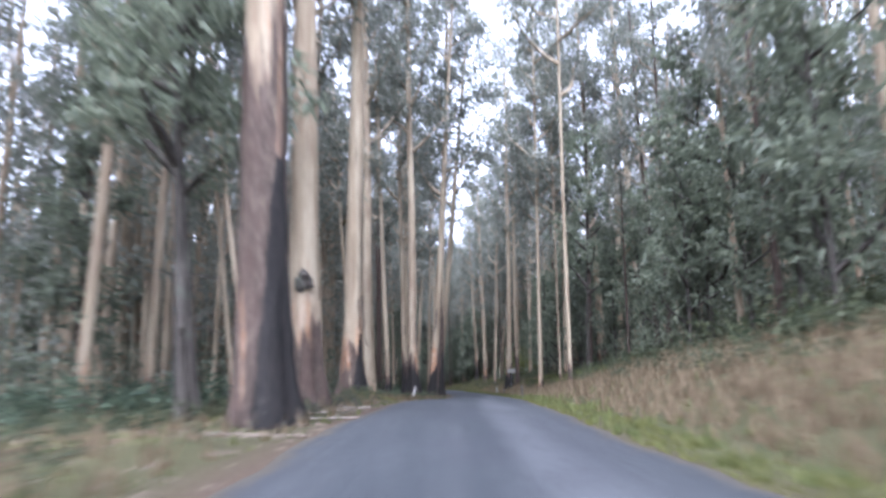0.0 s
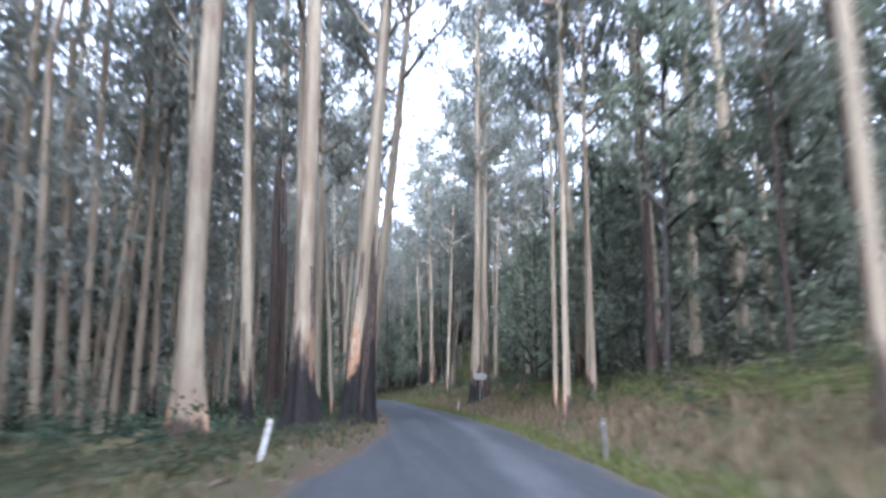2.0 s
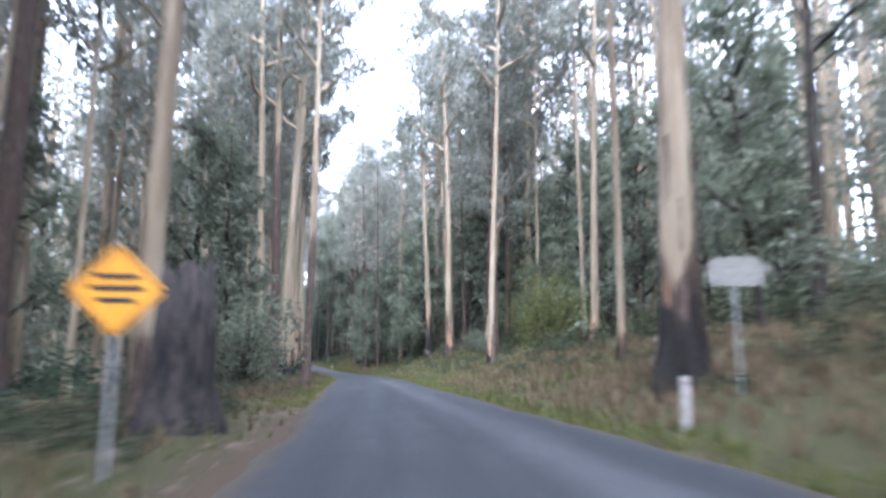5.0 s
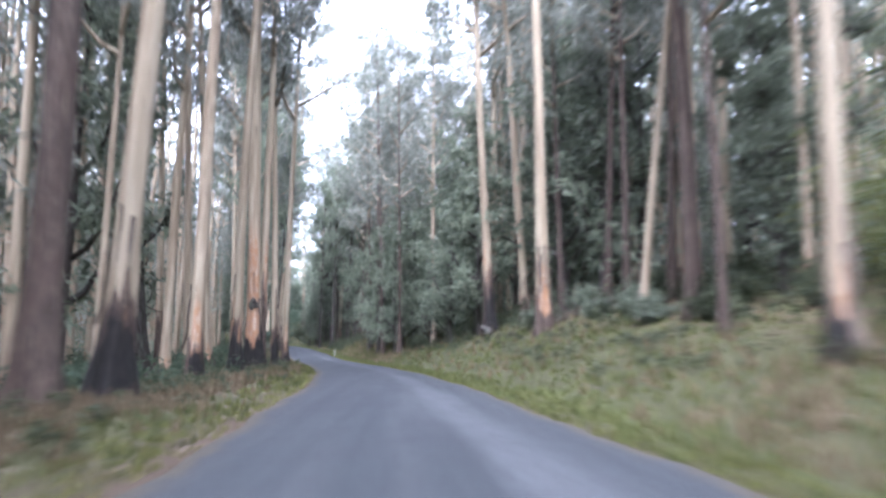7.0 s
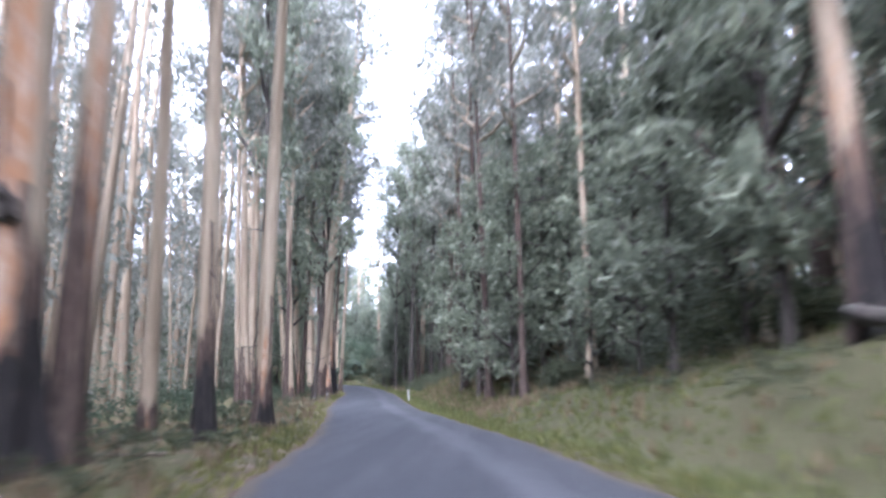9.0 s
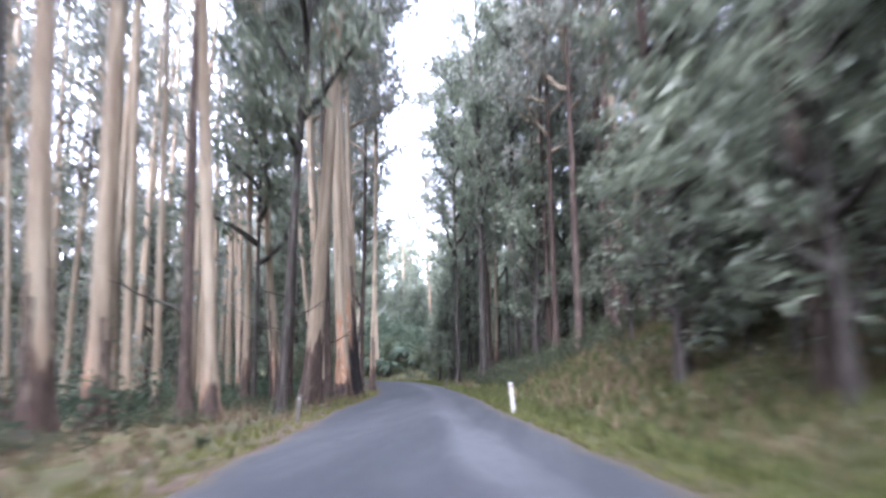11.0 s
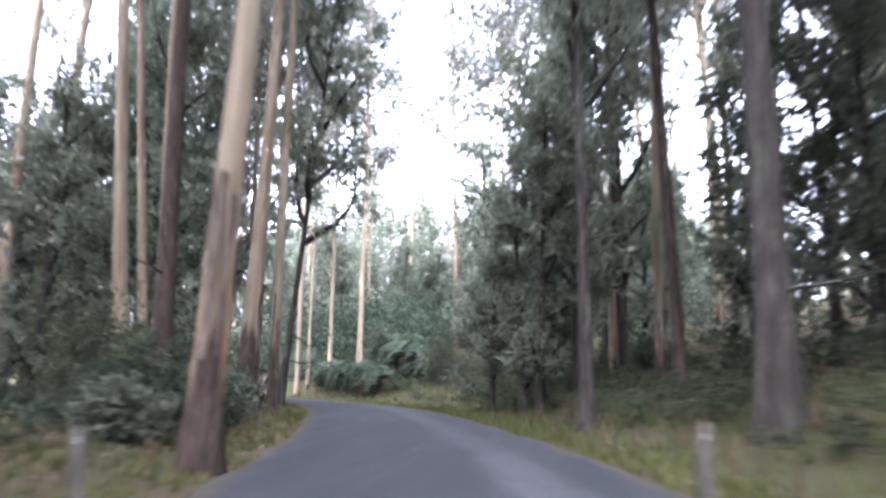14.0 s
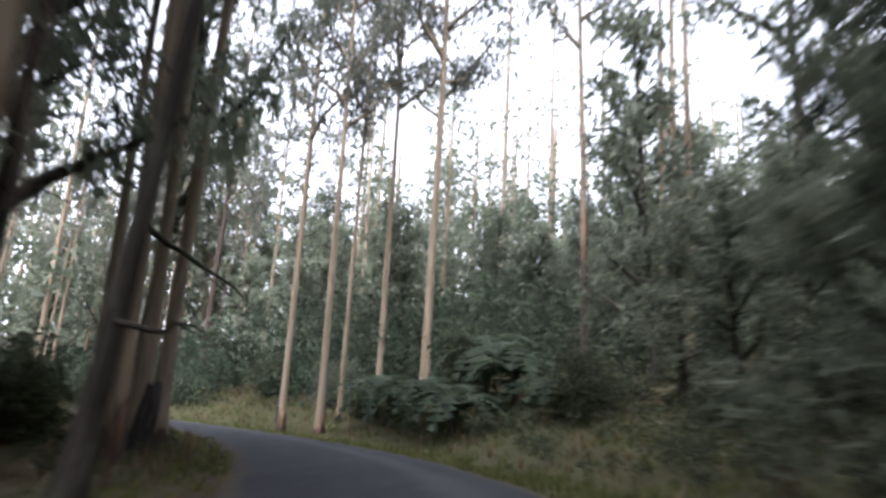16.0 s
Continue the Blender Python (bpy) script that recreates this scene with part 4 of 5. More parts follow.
def green_share(s, u, x, y):
    patch = 0.5 + 0.5 * np.sin(x * 0.45 + 2 + np.sin(y * 0.27)) * np.sin(y * 0.31 + 1)
    near = smooth(5.5, 3.4, np.abs(u))
    return np.clip(np.where(s < 120, 0.12, 0.8) * (0.3 + patch) + 0.6 * near, 0, 1)


tufts("dry_bank_grass", "tall dry straw-brown grass and bracken on the bank", 30000, (-5, 345), (3.2, 13), 6, 0.55, STRAW, 1, dry_share, 0.7, 0.03)
tufts("green_bank_grass", "short green grass on the roadside bank", 30000, (-5, 345), (3.0, 12), 6, 0.3, GRASS, 2, green_share, 0.6, 0.025)
tufts("green_verge_grass", "short green grass along the verge", 17000, (-5, 345), (-6.5, -3.1), 6, 0.24, GRASS, 3,
      lambda s, u, x, y: np.clip(np.where((s > 118) & (s < 200) | (s > 268), 0.85, 0.22) * (0.5 + 0.5 * np.sin(s * 0.4)), 0.05, 1), 0.6, 0.022)
tufts("steep_bank_grass", "rank green and brown grass on the steep bank", 8000, (212, 264), (3.6, 12), 6, 0.3, GRASS, 23, None, 0.8, 0.03)
tufts("edge_grass", "bright yellow-green grass fringe along the tarmac", 9000, (-5, 345), (2.95, 4.1), 7, 0.17, OLIVE_GRASS, 21, None, 0.7, 0.02)
tufts("edge_grass_far_side", "bright yellow-green grass fringe along the tarmac", 6000, (116, 345), (-4.2, -2.95), 7, 0.16, OLIVE_GRASS, 22, None, 0.7, 0.02)
tufts("heap_grass", "mossy grass on the heap of litter at a gum's foot", 420, (37.6, 41.4), (-6.4, -3.6), 7, 0.14, OLIVE_GRASS, 24, None, 0.9, 0.02)
tufts("dry_verge_grass", "dry straw grass along the verge", 22000, (-5, 345), (-8.5, -3.6), 6, 0.42, STRAW, 4,
      lambda s, u, x, y: np.where((s > 118) & (s < 168) & (u < -4.6), 0.98, 0.16), 0.7, 0.026)


def undergrowth(name, label, n, s_range, u_range, high, mat, seed, leaves=26, leaf=0.34):
    r = np.random.default_rng(seed)
    x, y, s, u = scatter(n, s_range, u_range, r)
    z = ground(x, y)
    cs, sp = [], []
    for i in range(len(x)):
        h = high * (0.4 + 0.8 * r.random())
        for _ in range(3):
            cs.append((x[i] + r.normal() * 0.5, y[i] + r.normal() * 0.5, z[i] + h * (0.25 + 0.55 * r.random())))
            sp.append(h * 0.5)
    v, f = leaf_quads(cs, sp, leaves, leaf, leaf * 0.42, 0.25, r, True)
    return tagged(new(name, mesh_from(name, v, f, mat)), label, "undergrowth", kind="stuff")


undergrowth("fern_undergrowth", "dense dark green ferns and scrub under the trees", 1150, (0, 340), (-36, -7.5), 1.5, FERN_LEAF, 5, 25, 0.28)
undergrowth("bank_undergrowth", "dark green scrub and bracken above the bank", 1000, (0, 345), (9.5, 34), 1.7, SHRUB_LEAF, 6, 25, 0.3)
undergrowth("low_scrub", "low brown and green scrub at the forest edge", 800, (0, 340), (-10, -4.6), 0.55, SHRUB_LEAF, 8, 30, 0.13)
undergrowth("roadside_scrub", "low green scrub scattered on the bank", 420, (0, 345), (6.5, 13), 0.8, SHRUB_LEAF, 9, 44, 0.13)
undergrowth("green_bracken", "bright green bracken along the top of the bank", 300, (52, 104), (8, 13), 0.7, GRASS, 25, 46, 0.14)
undergrowth("bend_scrub", "dark green scrub round the bend", 420, (338, 390), (5.5, 40), 2.4, FERN_LEAF, 12, 26, 0.5)

undergrowth("left_thicket", "tall green thicket deeper among the trees", 430, (0, 340), (-55, -14), 5.0, WATTLE_LEAF, 14, 36, 0.4)
undergrowth("right_thicket", "tall dark green thicket above the bank", 520, (0, 345), (14, 48), 5.0, WATTLE_LEAF, 15, 36, 0.4)


undergrowth("verge_scrub", "low green scrub and fern among the litter of the verge", 300, (30, 114), (-9, -4.7), 0.5, SHRUB_LEAF, 19, 44, 0.1)
undergrowth("bank_ferns", "dark green ferns and scrub covering the bank", 330, (246, 270), (5.4, 13), 0.75, SHRUB_LEAF, 16, 60, 0.14)
undergrowth("bend_bank_scrub", "brown-green scrub on the bank before the bend", 260, (276, 316), (5.8, 14), 1.1, SHRUB_LEAF, 17, 54, 0.14)


def bend_thicket():
    """Dark saplings on the slope behind the bend."""
    r = np.random.default_rng(18)
    cs, sp = [], []
    for _ in range(420):
        x, y = -52 + 62 * r.random(), 322 + 45 * r.random()
        if abs(road_coords(x, y)[1][0]) < 8:
            continue
        z, h = float(ground(x, y)[0]), 3 + 4 * r.random()
        for _ in range(5):
            cs.append((x + r.normal() * 0.8, y + r.normal() * 0.8, z + h * r.random()))
            sp.append(1.2 + 0.6 * r.random())
    v, f = leaf_quads(cs, sp, 22, 0.6, 0.26, 0.3, r, True)
    tagged(new("bend_thicket", mesh_from("bend_thicket", v, f, FERN_LEAF)), "dense dark green thicket on the slope behind the bend", "undergrowth", kind="stuff")


bend_thicket()


def bush(x, y, wide, high, mat, label, seed, leaves=60):
    """A shrub of several stems under a ragged dome of leaves."""
    r = np.random.default_rng(seed)
    b = tagged(new("shrub"), label, "shrub")
    b.matrix_basis = pose(x, y, float(ground(x, y)[0]))
    cs, stems = [], []
    for i in range(int(10 + 6 * wide)):
        a, e = r.random() * 6.28, r.random()
        line = branch_line((0, 0, -0.1), (math.cos(a) * (1.1 - e), math.sin(a) * (1.1 - e), 0.5 + e), (0.55 + 0.45 * r.random()) * math.hypot(wide * (1 - e) * 0.8, high * (0.4 + 0.6 * e)), 0.3, r, 4)
        stems.append(tube(line, np.linspace(0.04, 0.012, 5), 4))
        cs += [line[2], line[3], line[4]]
    v, f = leaf_quads(cs, 0.24 * (wide + high) * 0.6, leaves, 0.2, 0.08, 0.3, r, True)
    piece("stem", mesh_from("stem", *joined(stems), DARK_BARK, True), b)
    piece("foliage", mesh_from("foliage", v, f, mat), b)
    return b


OLIVE_LEAF = make_leaf("olive_leaf", (0.07, 0.085, 0.025), (0.17, 0.18, 0.06))
bush(*spot(128, -6.5), 2.6, 5.5, WATTLE_LEAF, "tall dark green shrub at the road's edge", 3)
bush(*spot(131, -9.5), 2.4, 4.0, SHRUB_LEAF, "leafy green shrub among the trees", 4)
bush(*spot(147, 12.5), 4.2, 7.5, OLIVE_LEAF, "large olive-green rounded wattle shrub on the bank", 5, 75)
bush(*spot(151, 16.0), 3.2, 6.0, OLIVE_LEAF, "olive-green wattle shrub on the bank", 6, 60)
for k, (s, u, w, h) in enumerate(((275, -5.8, 2.0, 2.4), (277.5, -6.4, 2.4, 3.2), (279.5, -5.9, 2.0, 2.8), (281, -6.6, 2.4, 3.4), (285, -7.5, 2.6, 4.2), (288, -6.8, 2.2, 3.6), (291, -8.2, 2.4, 4.0), (283, -9.5, 2.6, 4.6), (270, -8.5, 2.0, 1.8),
                                  (262, -8, 1.8, 1.6), (253, -8.5, 1.6, 1.4), (304, -8.0, 2.0, 3.0), (312, -9.0, 2.2, 3.4))):
    bush(*spot(s, u), w, h, SHRUB_LEAF if k % 2 else FERN_LEAF, "dense dark green shrub at the forest edge", 20 + k)
for k, (x, y, w, h) in enumerate(((-20.6, 270.2, 1.5, 1.6), (-21.3, 273.4, 1.8, 1.9), (-22.4, 276.6, 2.0, 2.1), (-23.6, 280.0, 2.0, 2.2), (-24.6, 283.2, 1.7, 1.9))):
    bush(x, y, w, h, SHRUB_LEAF if k % 2 else WATTLE_LEAF, "dense low dark green shrub at the verge", 80 + k, 75)
for k, (x, y, w, h) in enumerate(((14.6, 161.8, 1.5, 1.2), (15.8, 158.4, 1.7, 1.4), (15.4, 165.8, 1.8, 1.6), (17.8, 161.2, 2.0, 1.8), (14.6, 169.6, 1.6, 1.4), (17.6, 168.6, 2.0, 2.0), (15.6, 174.6, 1.9, 1.8), (17.6, 155.0, 1.8, 1.5), (12.6, 176.4, 1.5, 1.5), (20.0, 164.6, 2.0, 2.2))):
    bush(x - 2.0, y, w, h, SHRUB_LEAF if k % 2 else WATTLE_LEAF, "low straggly green shrub above the grassy bank", 100 + k, 55)
# a dark wattle behind the shrubs, inside the bend
ash(-31.2, 294.6, 0.38, 27, -1.5, 10, 30, 0, -2, low=0.12)
for k, (s, u, w, h) in enumerate(((292, 13, 2.4, 2.4), (309, 9.5, 2.6, 4.0), (318, 10.5, 3.0, 5.0), (327, 9.0, 2.6, 3.4),
                                  (334, 10, 2.8, 4.2), (322, 7.5, 1.8, 1.8), (300, 11, 2.4, 3.2), (190, 11, 2.2, 2.0), (197, 13, 2.6, 3.2), (203, 12, 2.6, 3.0), (209, 9.5, 2.0, 2.0))):
    bush(*spot(s, u), w, h, SHRUB_LEAF if k % 3 else WATTLE_LEAF, "dark green shrub on the roadside bank", 40 + k)


# ---- roadside furniture ----
def box(bm, x0, x1, y0, y1, z0, z1, m=None):
    vs = [bm.verts.new((x, y, z)) for x in (x0, x1) for y in (y0, y1) for z in (z0, z1)]
    for f in ((0, 1, 3, 2), (4, 6, 7, 5), (0, 4, 5, 1), (2, 3, 7, 6), (0, 2, 6, 4), (1, 5, 7, 3)):
        bm.faces.new([vs[k] for k in f])
    if m is not None:
        bmesh.ops.transform(bm, matrix=m, verts=vs)
    return vs


RED = make_plain("red_reflector", (0.16, 0.022, 0.015), (0.24, 0.035, 0.025), 0.35, 30.0, 0.5)
BLACK = make_plain("black_paint", (0.015, 0.015, 0.016), (0.04, 0.04, 0.042), 0.6, 10.0)
YELLOW = make_plain("faded_yellow_sign_face", (0.64, 0.27, 0.012), (0.76, 0.345, 0.02), 0.45, 6.0, 0.4)
STEEL = make_plain("dull_galvanised_steel", (0.28, 0.29, 0.30), (0.42, 0.43, 0.44), 0.5, 14.0, 0.5, (1, 1, 1), 0.6)
BARE_TIMBER = make_plain("bare_grey_timber", (0.06, 0.055, 0.047), (0.14, 0.128, 0.11), 0.9, 18.0, 0.1, (1, 1, 0.2))


def guide_post(x, y, high, lean=0.0, swing=0.0, label="weathered white timber guide post beside the road", bare=False):
    p = tagged(new("guide_post"), label, "guide post", "guide posts")
    s, u, z = road_coords(x, y)
    k = int(np.clip(round(s[0] - ROAD_S[0]), 0, len(ROAD_S) - 1))
    face = math.degrees(math.atan2(-ROAD_D[k, 0], ROAD_D[k, 1]))
    p.matrix_basis = pose(x, y, float(ground(x, y)[0]), 0, lean, face + swing)
    bm = bmesh.new()
    box(bm, -0.06, 0.06, -0.035, 0.035, -0.4, high)
    top = [v for v in bm.verts if v.co.z > high - 0.01 and v.co.y > 0]
    for v in top:
        v.co.z -= 0.025
    bmesh.ops.bevel(bm, geom=bm.edges[:], offset=0.006, segments=1, affect="EDGES")
    part("post", bm, BARE_TIMBER if bare else WHITE, p)
    bm = bmesh.new()
    box(bm, -0.02, 0.02, -0.043, -0.036, high - 0.16, high - 0.1)
    part("reflector", bm, WHITE if bare else RED, p, "small white reflector" if bare else "small red reflector")
    return p


guide_post(-2.05, 55.3, 0.95, 12, 0, "leaning white timber guide post in the verge")
guide_post(6.1, 56.3, 1.0, -3, 0, "bare grey timber guide post with the paint worn off", True)
guide_post(7.9, 106.3, 0.95, 1)
guide_post(8.15, 97.0, 0.8, -2, 0, "short bare grey timber guide post on the bank", True)
guide_post(-5.4, 232.0, 1.0, -4)
guide_post(-11.7, 229.2, 0.8, 5, 0, "grey weathered guide post leaning in the verge", True)
guide_post(-11.55, 265.4, 0.95, 2, 0, "bare grey timber guide post with a white reflector", True)
guide_post(-17.6, 264.4, 0.75, -5, 0, "short bare grey timber guide post in the verge", True)


def pipe_post(parent, high, name="post"):
    v, f = tube([(0, 0.03, -0.5), (0, 0.03, high * 0.5), (0, 0.03, high)], [0.03, 0.03, 0.03], 10)
    return piece(name, mesh_from(name, v, f, STEEL, True), parent, "grey galvanised steel pipe")


def diamond_sign(x, y, high, side):
    sg = tagged(new("warning_sign"), "yellow diamond warning sign on a grey steel post", "road sign")
    sg.matrix_basis = pose(x, y, float(ground(x, y)[0]), 0, 0, 3)
    pipe_post(sg, high)
    turn = pose(0, 0, high - side * 0.7, 0, 45, 0)
    bm = bmesh.new()
    h = side / 2
    box(bm, -h, h, -0.004, 0.004, -h, h)
    corners = [e for e in bm.edges if abs(e.verts[0].co.y - e.verts[1].co.y) > 0.005]
    bmesh.ops.bevel(bm, geom=corners, offset=0.05, segments=3, affect="EDGES")
    bmesh.ops.transform(bm, matrix=turn, verts=bm.verts)
    plate = part("sign_face", bm, YELLOW, sg)
    for k in range(3):
        bm = bmesh.new()
        w = (0.24, 0.28, 0.2)[k]
        box(bm, -w, w, -0.010, -0.007, high - side * 0.7 + 0.12 - 0.13 * k, high - side * 0.7 + 0.18 - 0.13 * k)
        part("marking", bm, BLACK, plate, "black line of lettering too small to read")
    bm = bmesh.new()
    e = h - 0.03
    for a, b, c, d in ((-e, e, e - 0.02, e), (-e, e, -e, -e + 0.02), (-e, -e + 0.02, -e, e), (e - 0.02, e, -e, e)):
        box(bm, a, b, -0.009, -0.006, c, d, turn)
    part("border", bm, BLACK, plate, "thin black border line")
    return sg


diamond_sign(-0.25, 101.8, 2.5, 0.75)


BOARD = make_plain("weathered_board_back", (0.15, 0.145, 0.13), (0.24, 0.235, 0.21), 0.75, 7.0, 0.2)


def arrow_board(x, y, high):
    """The unpainted back of a board that faces the other way."""
    sg = tagged(new("sign_board"), "grey back of a curve marker board on a post", "road sign")
    sg.matrix_basis = pose(x, y, float(ground(x, y)[0]), 0, 0, -12)
    pipe_post(sg, high)
    bm = bmesh.new()
    pts = [(-0.62, 0.0), (-0.45, 0.33), (0.5, 0.36), (0.72, 0.05), (0.5, -0.3), (-0.45, -0.28)]
    front = [bm.verts.new((px, -0.006, high - 0.4 + pz)) for px, pz in pts]
    back = [bm.verts.new((px, 0.0, high - 0.4 + pz)) for px, pz in pts]
    bm.faces.new(front)
    bm.faces.new(back[::-1])
    for k in range(6):
        bm.faces.new((front[k], front[k - 1], back[k - 1], back[k]))
    part("board", bm, BOARD, sg)
    return sg


arrow_board(10.25, 108.9, 2.95)


# ---- fallen wood, stumps and shed bark ----
PALE_WOOD = make_plain("weathered_pale_wood", (0.11, 0.092, 0.078), (0.26, 0.225, 0.19), 0.9, 10.0, 0.1, (1, 1, 0.3))


def fallen_log(x, y, length, rad, turn, tilt=0.0, label="fallen bleached log in the grass", mat=None, seed=0, lift=0.0):
    r = np.random.default_rng(300 + seed)
    lg = tagged(new("fallen_log"), label, "log")
    lg.matrix_basis = pose(x, y, float(ground(x, y)[0]) + rad * 0.6 + lift, 0, tilt, turn)
    line = branch_line((-length / 2, 0, 0), (1, 0, 0), length, 0.0, r, 7)
    line[:, 2] *= 0.3
    v, f = tube(line, rad * np.linspace(1, 0.55, 8) * (1 + 0.12 * r.normal(size=8)), 9)
    n = len(v)
    v = np.concatenate([v, line[:1], line[-1:]])
    caps = [[(k + 1) % 9, k, n] for k in range(9)] + [[n - 9 + k, n - 9 + (k + 1) % 9, n + 1] for k in range(9)]
    piece("log", mesh_from("log", v, [list(q) for q in f] + caps, mat or DEADWOOD, True), lg)
    for k in range(2):
        ob = piece("snapped_branch", SNAGS[(seed + k) % 4], lg)
        ob.matrix_basis = pose(*line[3 + 2 * k], 20 + 90 * k, -40, 30 - 70 * k) @ Matrix.Scale(0.25 + 0.12 * length / 3, 4)
    return lg


for k, (s, u, ln, rd, tn) in enumerate(((16, -4.4, 2.6, 0.05, 20), (21, -4.2, 1.8, 0.04, 65), (24, -4.8, 3.0, 0.06, -15), (31, -4.6, 2.0, 0.05, 80), (92, -4.0, 2.8, 0.05, 8),
                                       (94, -4.5, 3.4, 0.06, -10), (90, -5.0, 2.2, 0.05, 40), (133, -6.5, 3.0, 0.06, 5), (136, -7.2, 2.6, 0.07, -20), (181, -6.5, 3.2, 0.07, 15),
                                       (184, -5.6, 2.4, 0.05, -25), (187, -7.2, 3.6, 0.09, 5), (178, -7.6, 3.0, 0.07, 35), (239, -4.6, 2.4, 0.05, 35), (258, -4.8, 2.0, 0.04, -30))):
    fallen_log(*spot(s, u), ln, rd, tn, 0, "fallen bleached branch in the leaf litter", None, k)
for k in range(9):
    fallen_log(*spot(88.4 + 0.35 * k, -4.3 - 0.45 * (k % 3)), 1.3 + 0.25 * (k % 4), 0.03 + 0.006 * (k % 3), 37 * k, 0 if k % 3 else -24, "pale shed branch heaped at a tree's foot", None, 40 + k)
fallen_log(*spot(176, 9.0), 2.2, 0.09, 50, -8, "fallen dark log on the bank", DARK_BARK, 21)
fallen_log(*spot(184, 9.8), 3.0, 0.3, 60, -14, "dark uprooted log on the bank", DARK_BARK, 23)
fallen_log(*spot(117, 9.5), 4.0, 0.14, 25, -12, "fallen pale log on the bank", None, 24)
fallen_log(*spot(286, 11.0), 5.0, 0.16, 70, -6, "fallen log among dark scrub", DARK_BARK, 25)

for k in range(22):
    fallen_log(12.8 + 1.6 * math.sin(2.4 * k), 172.3 + 1.1 * math.cos(1.7 * k), 1.0 + 0.4 * (k % 5), 0.022 + 0.009 * (k % 4), 47 * k, (0, -18, 12, -30)[k % 4], "grey dead branch in a heap of brush on the bank", DEADWOOD, 60 + k, 0.04 * (k // 2))
for k in range(14):
    fallen_log(*spot(18.5 + 0.62 * k, -3.9 - 0.4 * (k % 4)), 1.2 + 0.3 * (k % 5), 0.022 + 0.006 * (k % 3), 12 + 41 * k, 0, "pale shed branch in the litter at a gum's foot", PALE_WOOD, 90 + k)


def stump(x, y, dia, high, seed):
    r = np.random.default_rng(seed)
    st = tagged(new("burnt_stump"), "broken fire-blackened tree stump by the road", "stump")
    st.matrix_basis = pose(x, y, float(ground(x, y)[0]), 0, 3 * r.normal(), 0)
    sides = 14
    th = np.arange(sides) * 2 * math.pi / sides
    zs = np.array([-0.4, 0, 0.3, 0.8, 0.6 * high, high])
    rows = []
    for k, z in enumerate(zs):
        rad = dia / 2 * (1 + 0.5 * math.exp(-max(z, 0) / 0.5)) * (1 + 0.12 * np.sin(3 * th + seed) + 0.05 * r.normal(size=sides)) * (0.75 if k == 5 else 1)
        zz = z + (0.3 * high * np.abs(np.sin(2.5 * th + seed)) * r.random(sides) if k == 5 else 0)
        rows.append(np.stack([rad * np.cos(th), rad * np.sin(th), np.broadcast_to(zz, th.shape)], 1))
    v = np.concatenate(rows + [np.array([[0, 0, high * 0.7]])])
    f = []
    for k in range(5):
        for j in range(sides):
            f.append([k * sides + j, k * sides + (j + 1) % sides, (k + 1) * sides + (j + 1) % sides, (k + 1) * sides + j])
    f += [[5 * sides + j, 5 * sides + (j + 1) % sides, len(v) - 1] for j in range(sides)]
    piece("stump", mesh_from("stump", v, f, CHAR, True), st)
    return st


CHAR = make_plain("charred_wood", (0.010, 0.010, 0.011), (0.05, 0.042, 0.038), 0.9, 9.0, 0.2, (1, 1, 0.2))
stump(-0.9, 107.0, 1.1, 2.6, 1)
stump(*spot(303, -5.0), 0.45, 1.4, 3)
stump(*spot(328, 6.2), 0.5, 1.2, 5)
stump(-24.4, 286.2, 0.5, 1.2, 7)


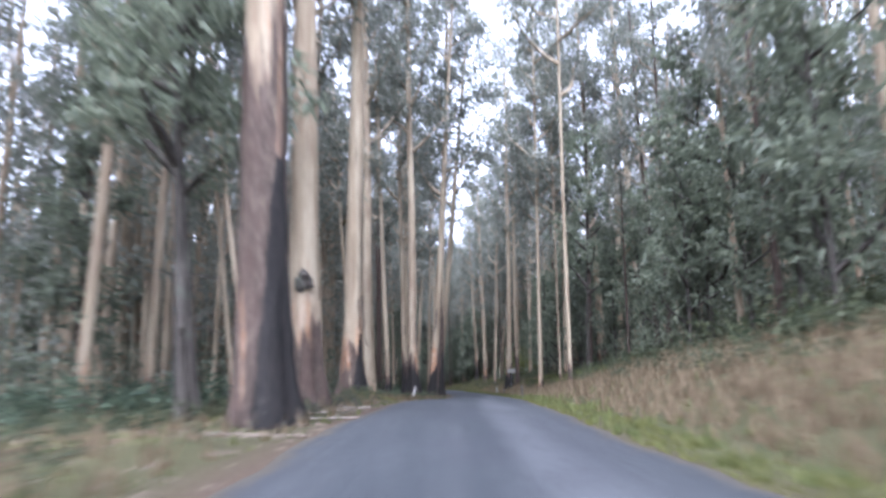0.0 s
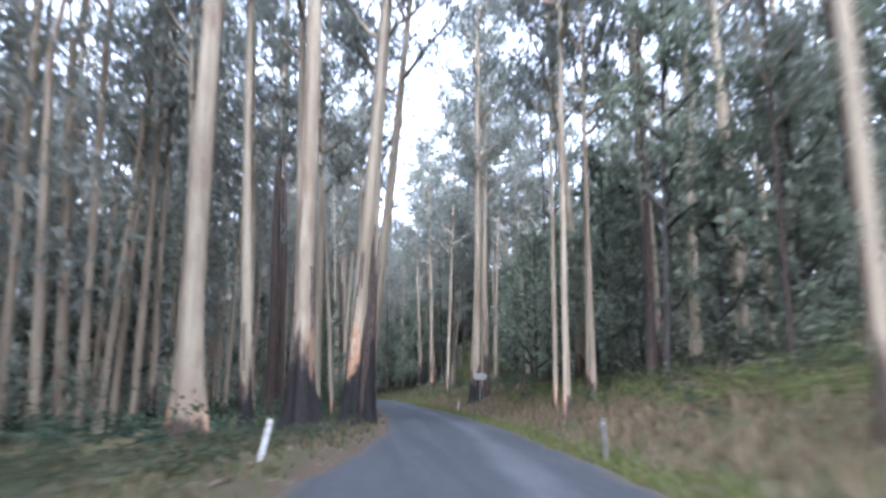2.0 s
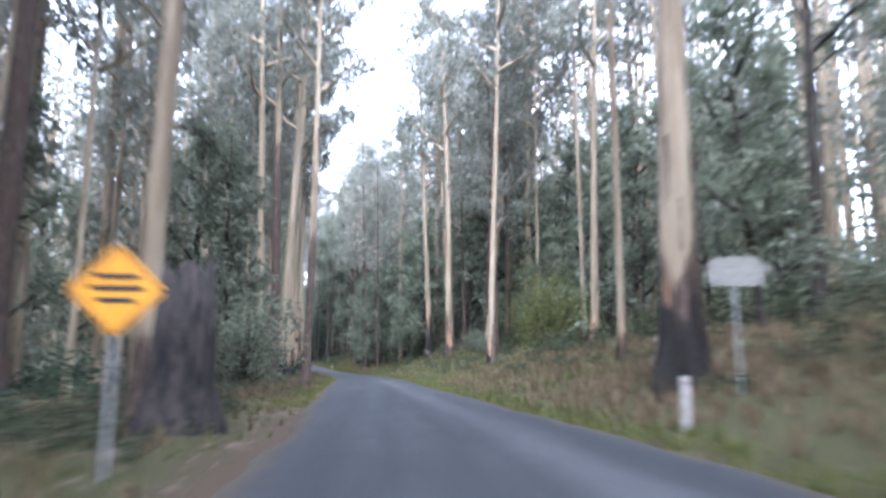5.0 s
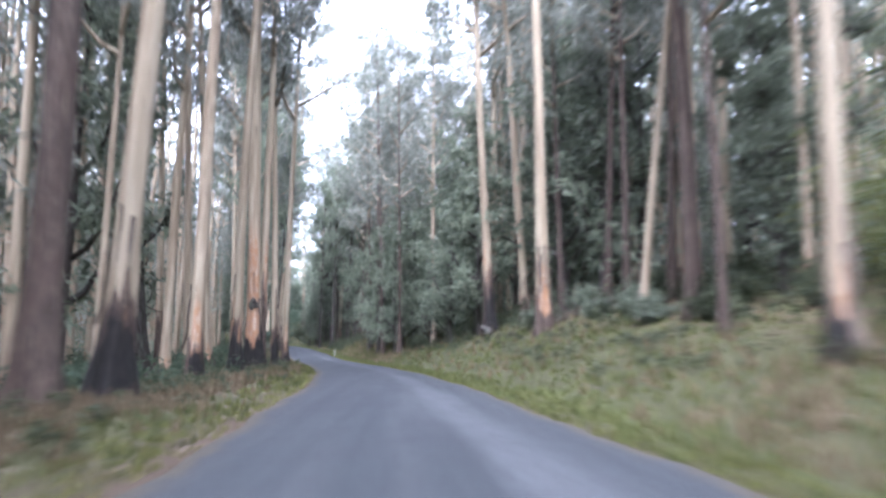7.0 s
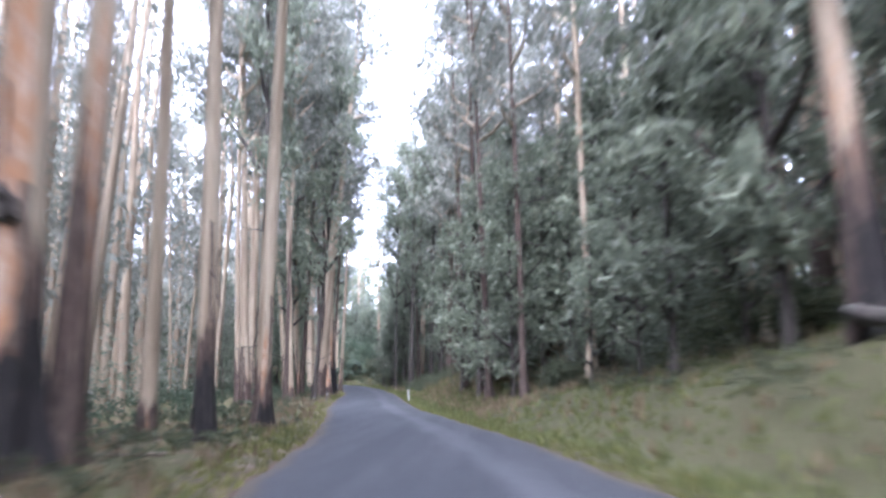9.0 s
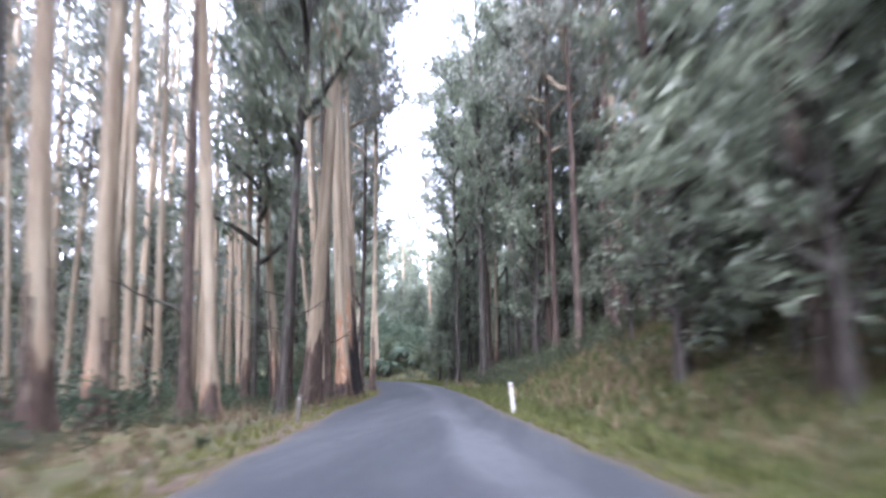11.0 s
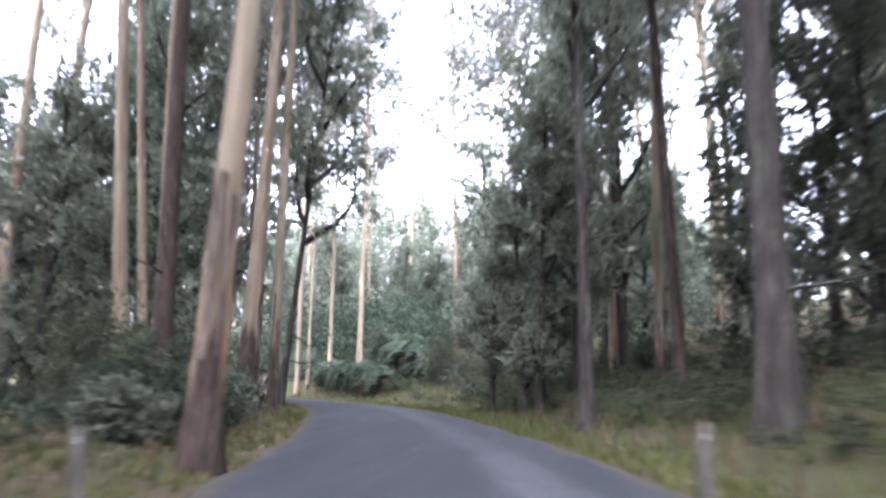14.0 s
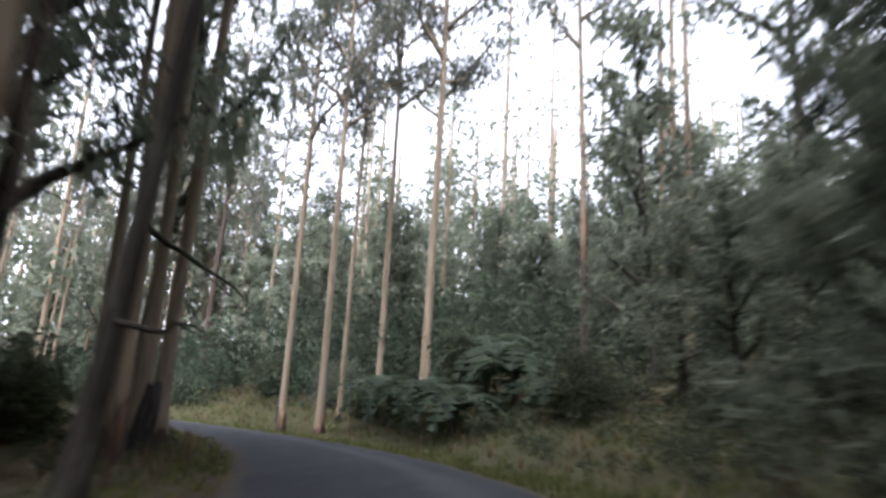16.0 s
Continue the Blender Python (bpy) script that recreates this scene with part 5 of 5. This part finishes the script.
def litter(name, label, n, s_range, u_range, seed):
    """Shed bark ribbons and twigs lying about."""
    r = np.random.default_rng(seed)
    x, y, s, u = scatter(n, s_range, u_range, r)
    z = ground(x, y) + 0.03
    a, ln, w = r.random(len(x)) * 6.283, 0.12 + 0.5 * r.random(len(x)) ** 2, 0.006 + 0.016 * r.random(len(x))
    d = np.stack([np.cos(a), np.sin(a), 0.12 * r.normal(size=len(x))], 1)
    e = np.stack([-np.sin(a), np.cos(a), np.zeros(len(x))], 1) * w[:, None]
    c = np.stack([x, y, z], 1)
    up = np.array([0, 0, 0.03])
    p, q = c - d * ln[:, None] / 2, c + d * ln[:, None] / 2
    v = np.stack([p - e, p + e, q + e * 0.6, q - e * 0.6, (p + q) / 2 + up], 1).reshape(-1, 3)
    i = np.arange(len(x))[:, None] * 5
    f = np.concatenate([i + np.array([[0, 1, 4]]), i + np.array([[1, 2, 4]]), i + np.array([[2, 3, 4]]), i + np.array([[3, 0, 4]])])
    return tagged(new(name, mesh_from(name, v, f, DEADWOOD)), label, "litter", kind="stuff")


litter("bark_litter", "shed bark strips and twigs beside the road", 4200, (0, 335), (-9, -3.0), 61)
litter("bank_litter", "bark and twigs on the bank", 900, (0, 335), (3.2, 14), 62)


# ---- tree ferns at the bend ----
def frond_mesh():
    n = 11
    t = np.linspace(0, 1, n)
    spine = np.stack([1.7 * t, 0 * t, 0.55 * np.sin(t * 2.6) - 0.75 * t * t], 1)
    vs, fs = [], []
    for k in range(n - 1):
        w = 0.42 * math.sin(math.pi * (0.12 + 0.88 * t[k])) ** 0.8 + 0.03
        for sgn in (-1, 1):
            b = len(vs)
            mid = (spine[k] + spine[k + 1]) / 2
            vs += [spine[k], spine[k + 1], mid + np.array([0.12, sgn * w, -0.18 * w])]
            fs.append([b, b + 1, b + 2] if sgn > 0 else [b + 1, b, b + 2])
    return mesh_from("frond", np.array(vs), np.array(fs), FERN_LEAF)


FROND = frond_mesh()


def tree_fern(x, y, high, size, seed):
    r = np.random.default_rng(seed)
    tf = tagged(new("tree_fern"), "dark green tree fern with arching fronds by the bend", "fern", "tree ferns at the bend")
    tf.matrix_basis = pose(x, y, float(ground(x, y)[0]))
    v, f = tube([(0, 0, -0.3), (0.03, 0, high * 0.5), (0, 0.03, high)], [0.2, 0.15, 0.17], 9)
    piece("trunk", mesh_from("trunk", v, f, DARK_BARK, True), tf)
    for k in range(18):
        ob = piece("frond", FROND, tf)
        ob.matrix_basis = pose(0, 0, high, 0, -28 + 44 * r.random(), k * 137.5) @ Matrix.Scale(size * (0.8 + 0.4 * r.random()), 4)
    return tf


for k, (x, y, h, sz) in enumerate(((-25.2, 312.5, 1.0, 1.5), (-27.5, 315.0, 1.4, 1.6), (-23.2, 315.5, 1.6, 1.6), (-21.0, 312.0, 0.7, 1.3), (-29.8, 318.0, 1.2, 1.5), (-25.0, 318.5, 2.2, 1.7))):
    tree_fern(x, y, h, sz, 80 + k)
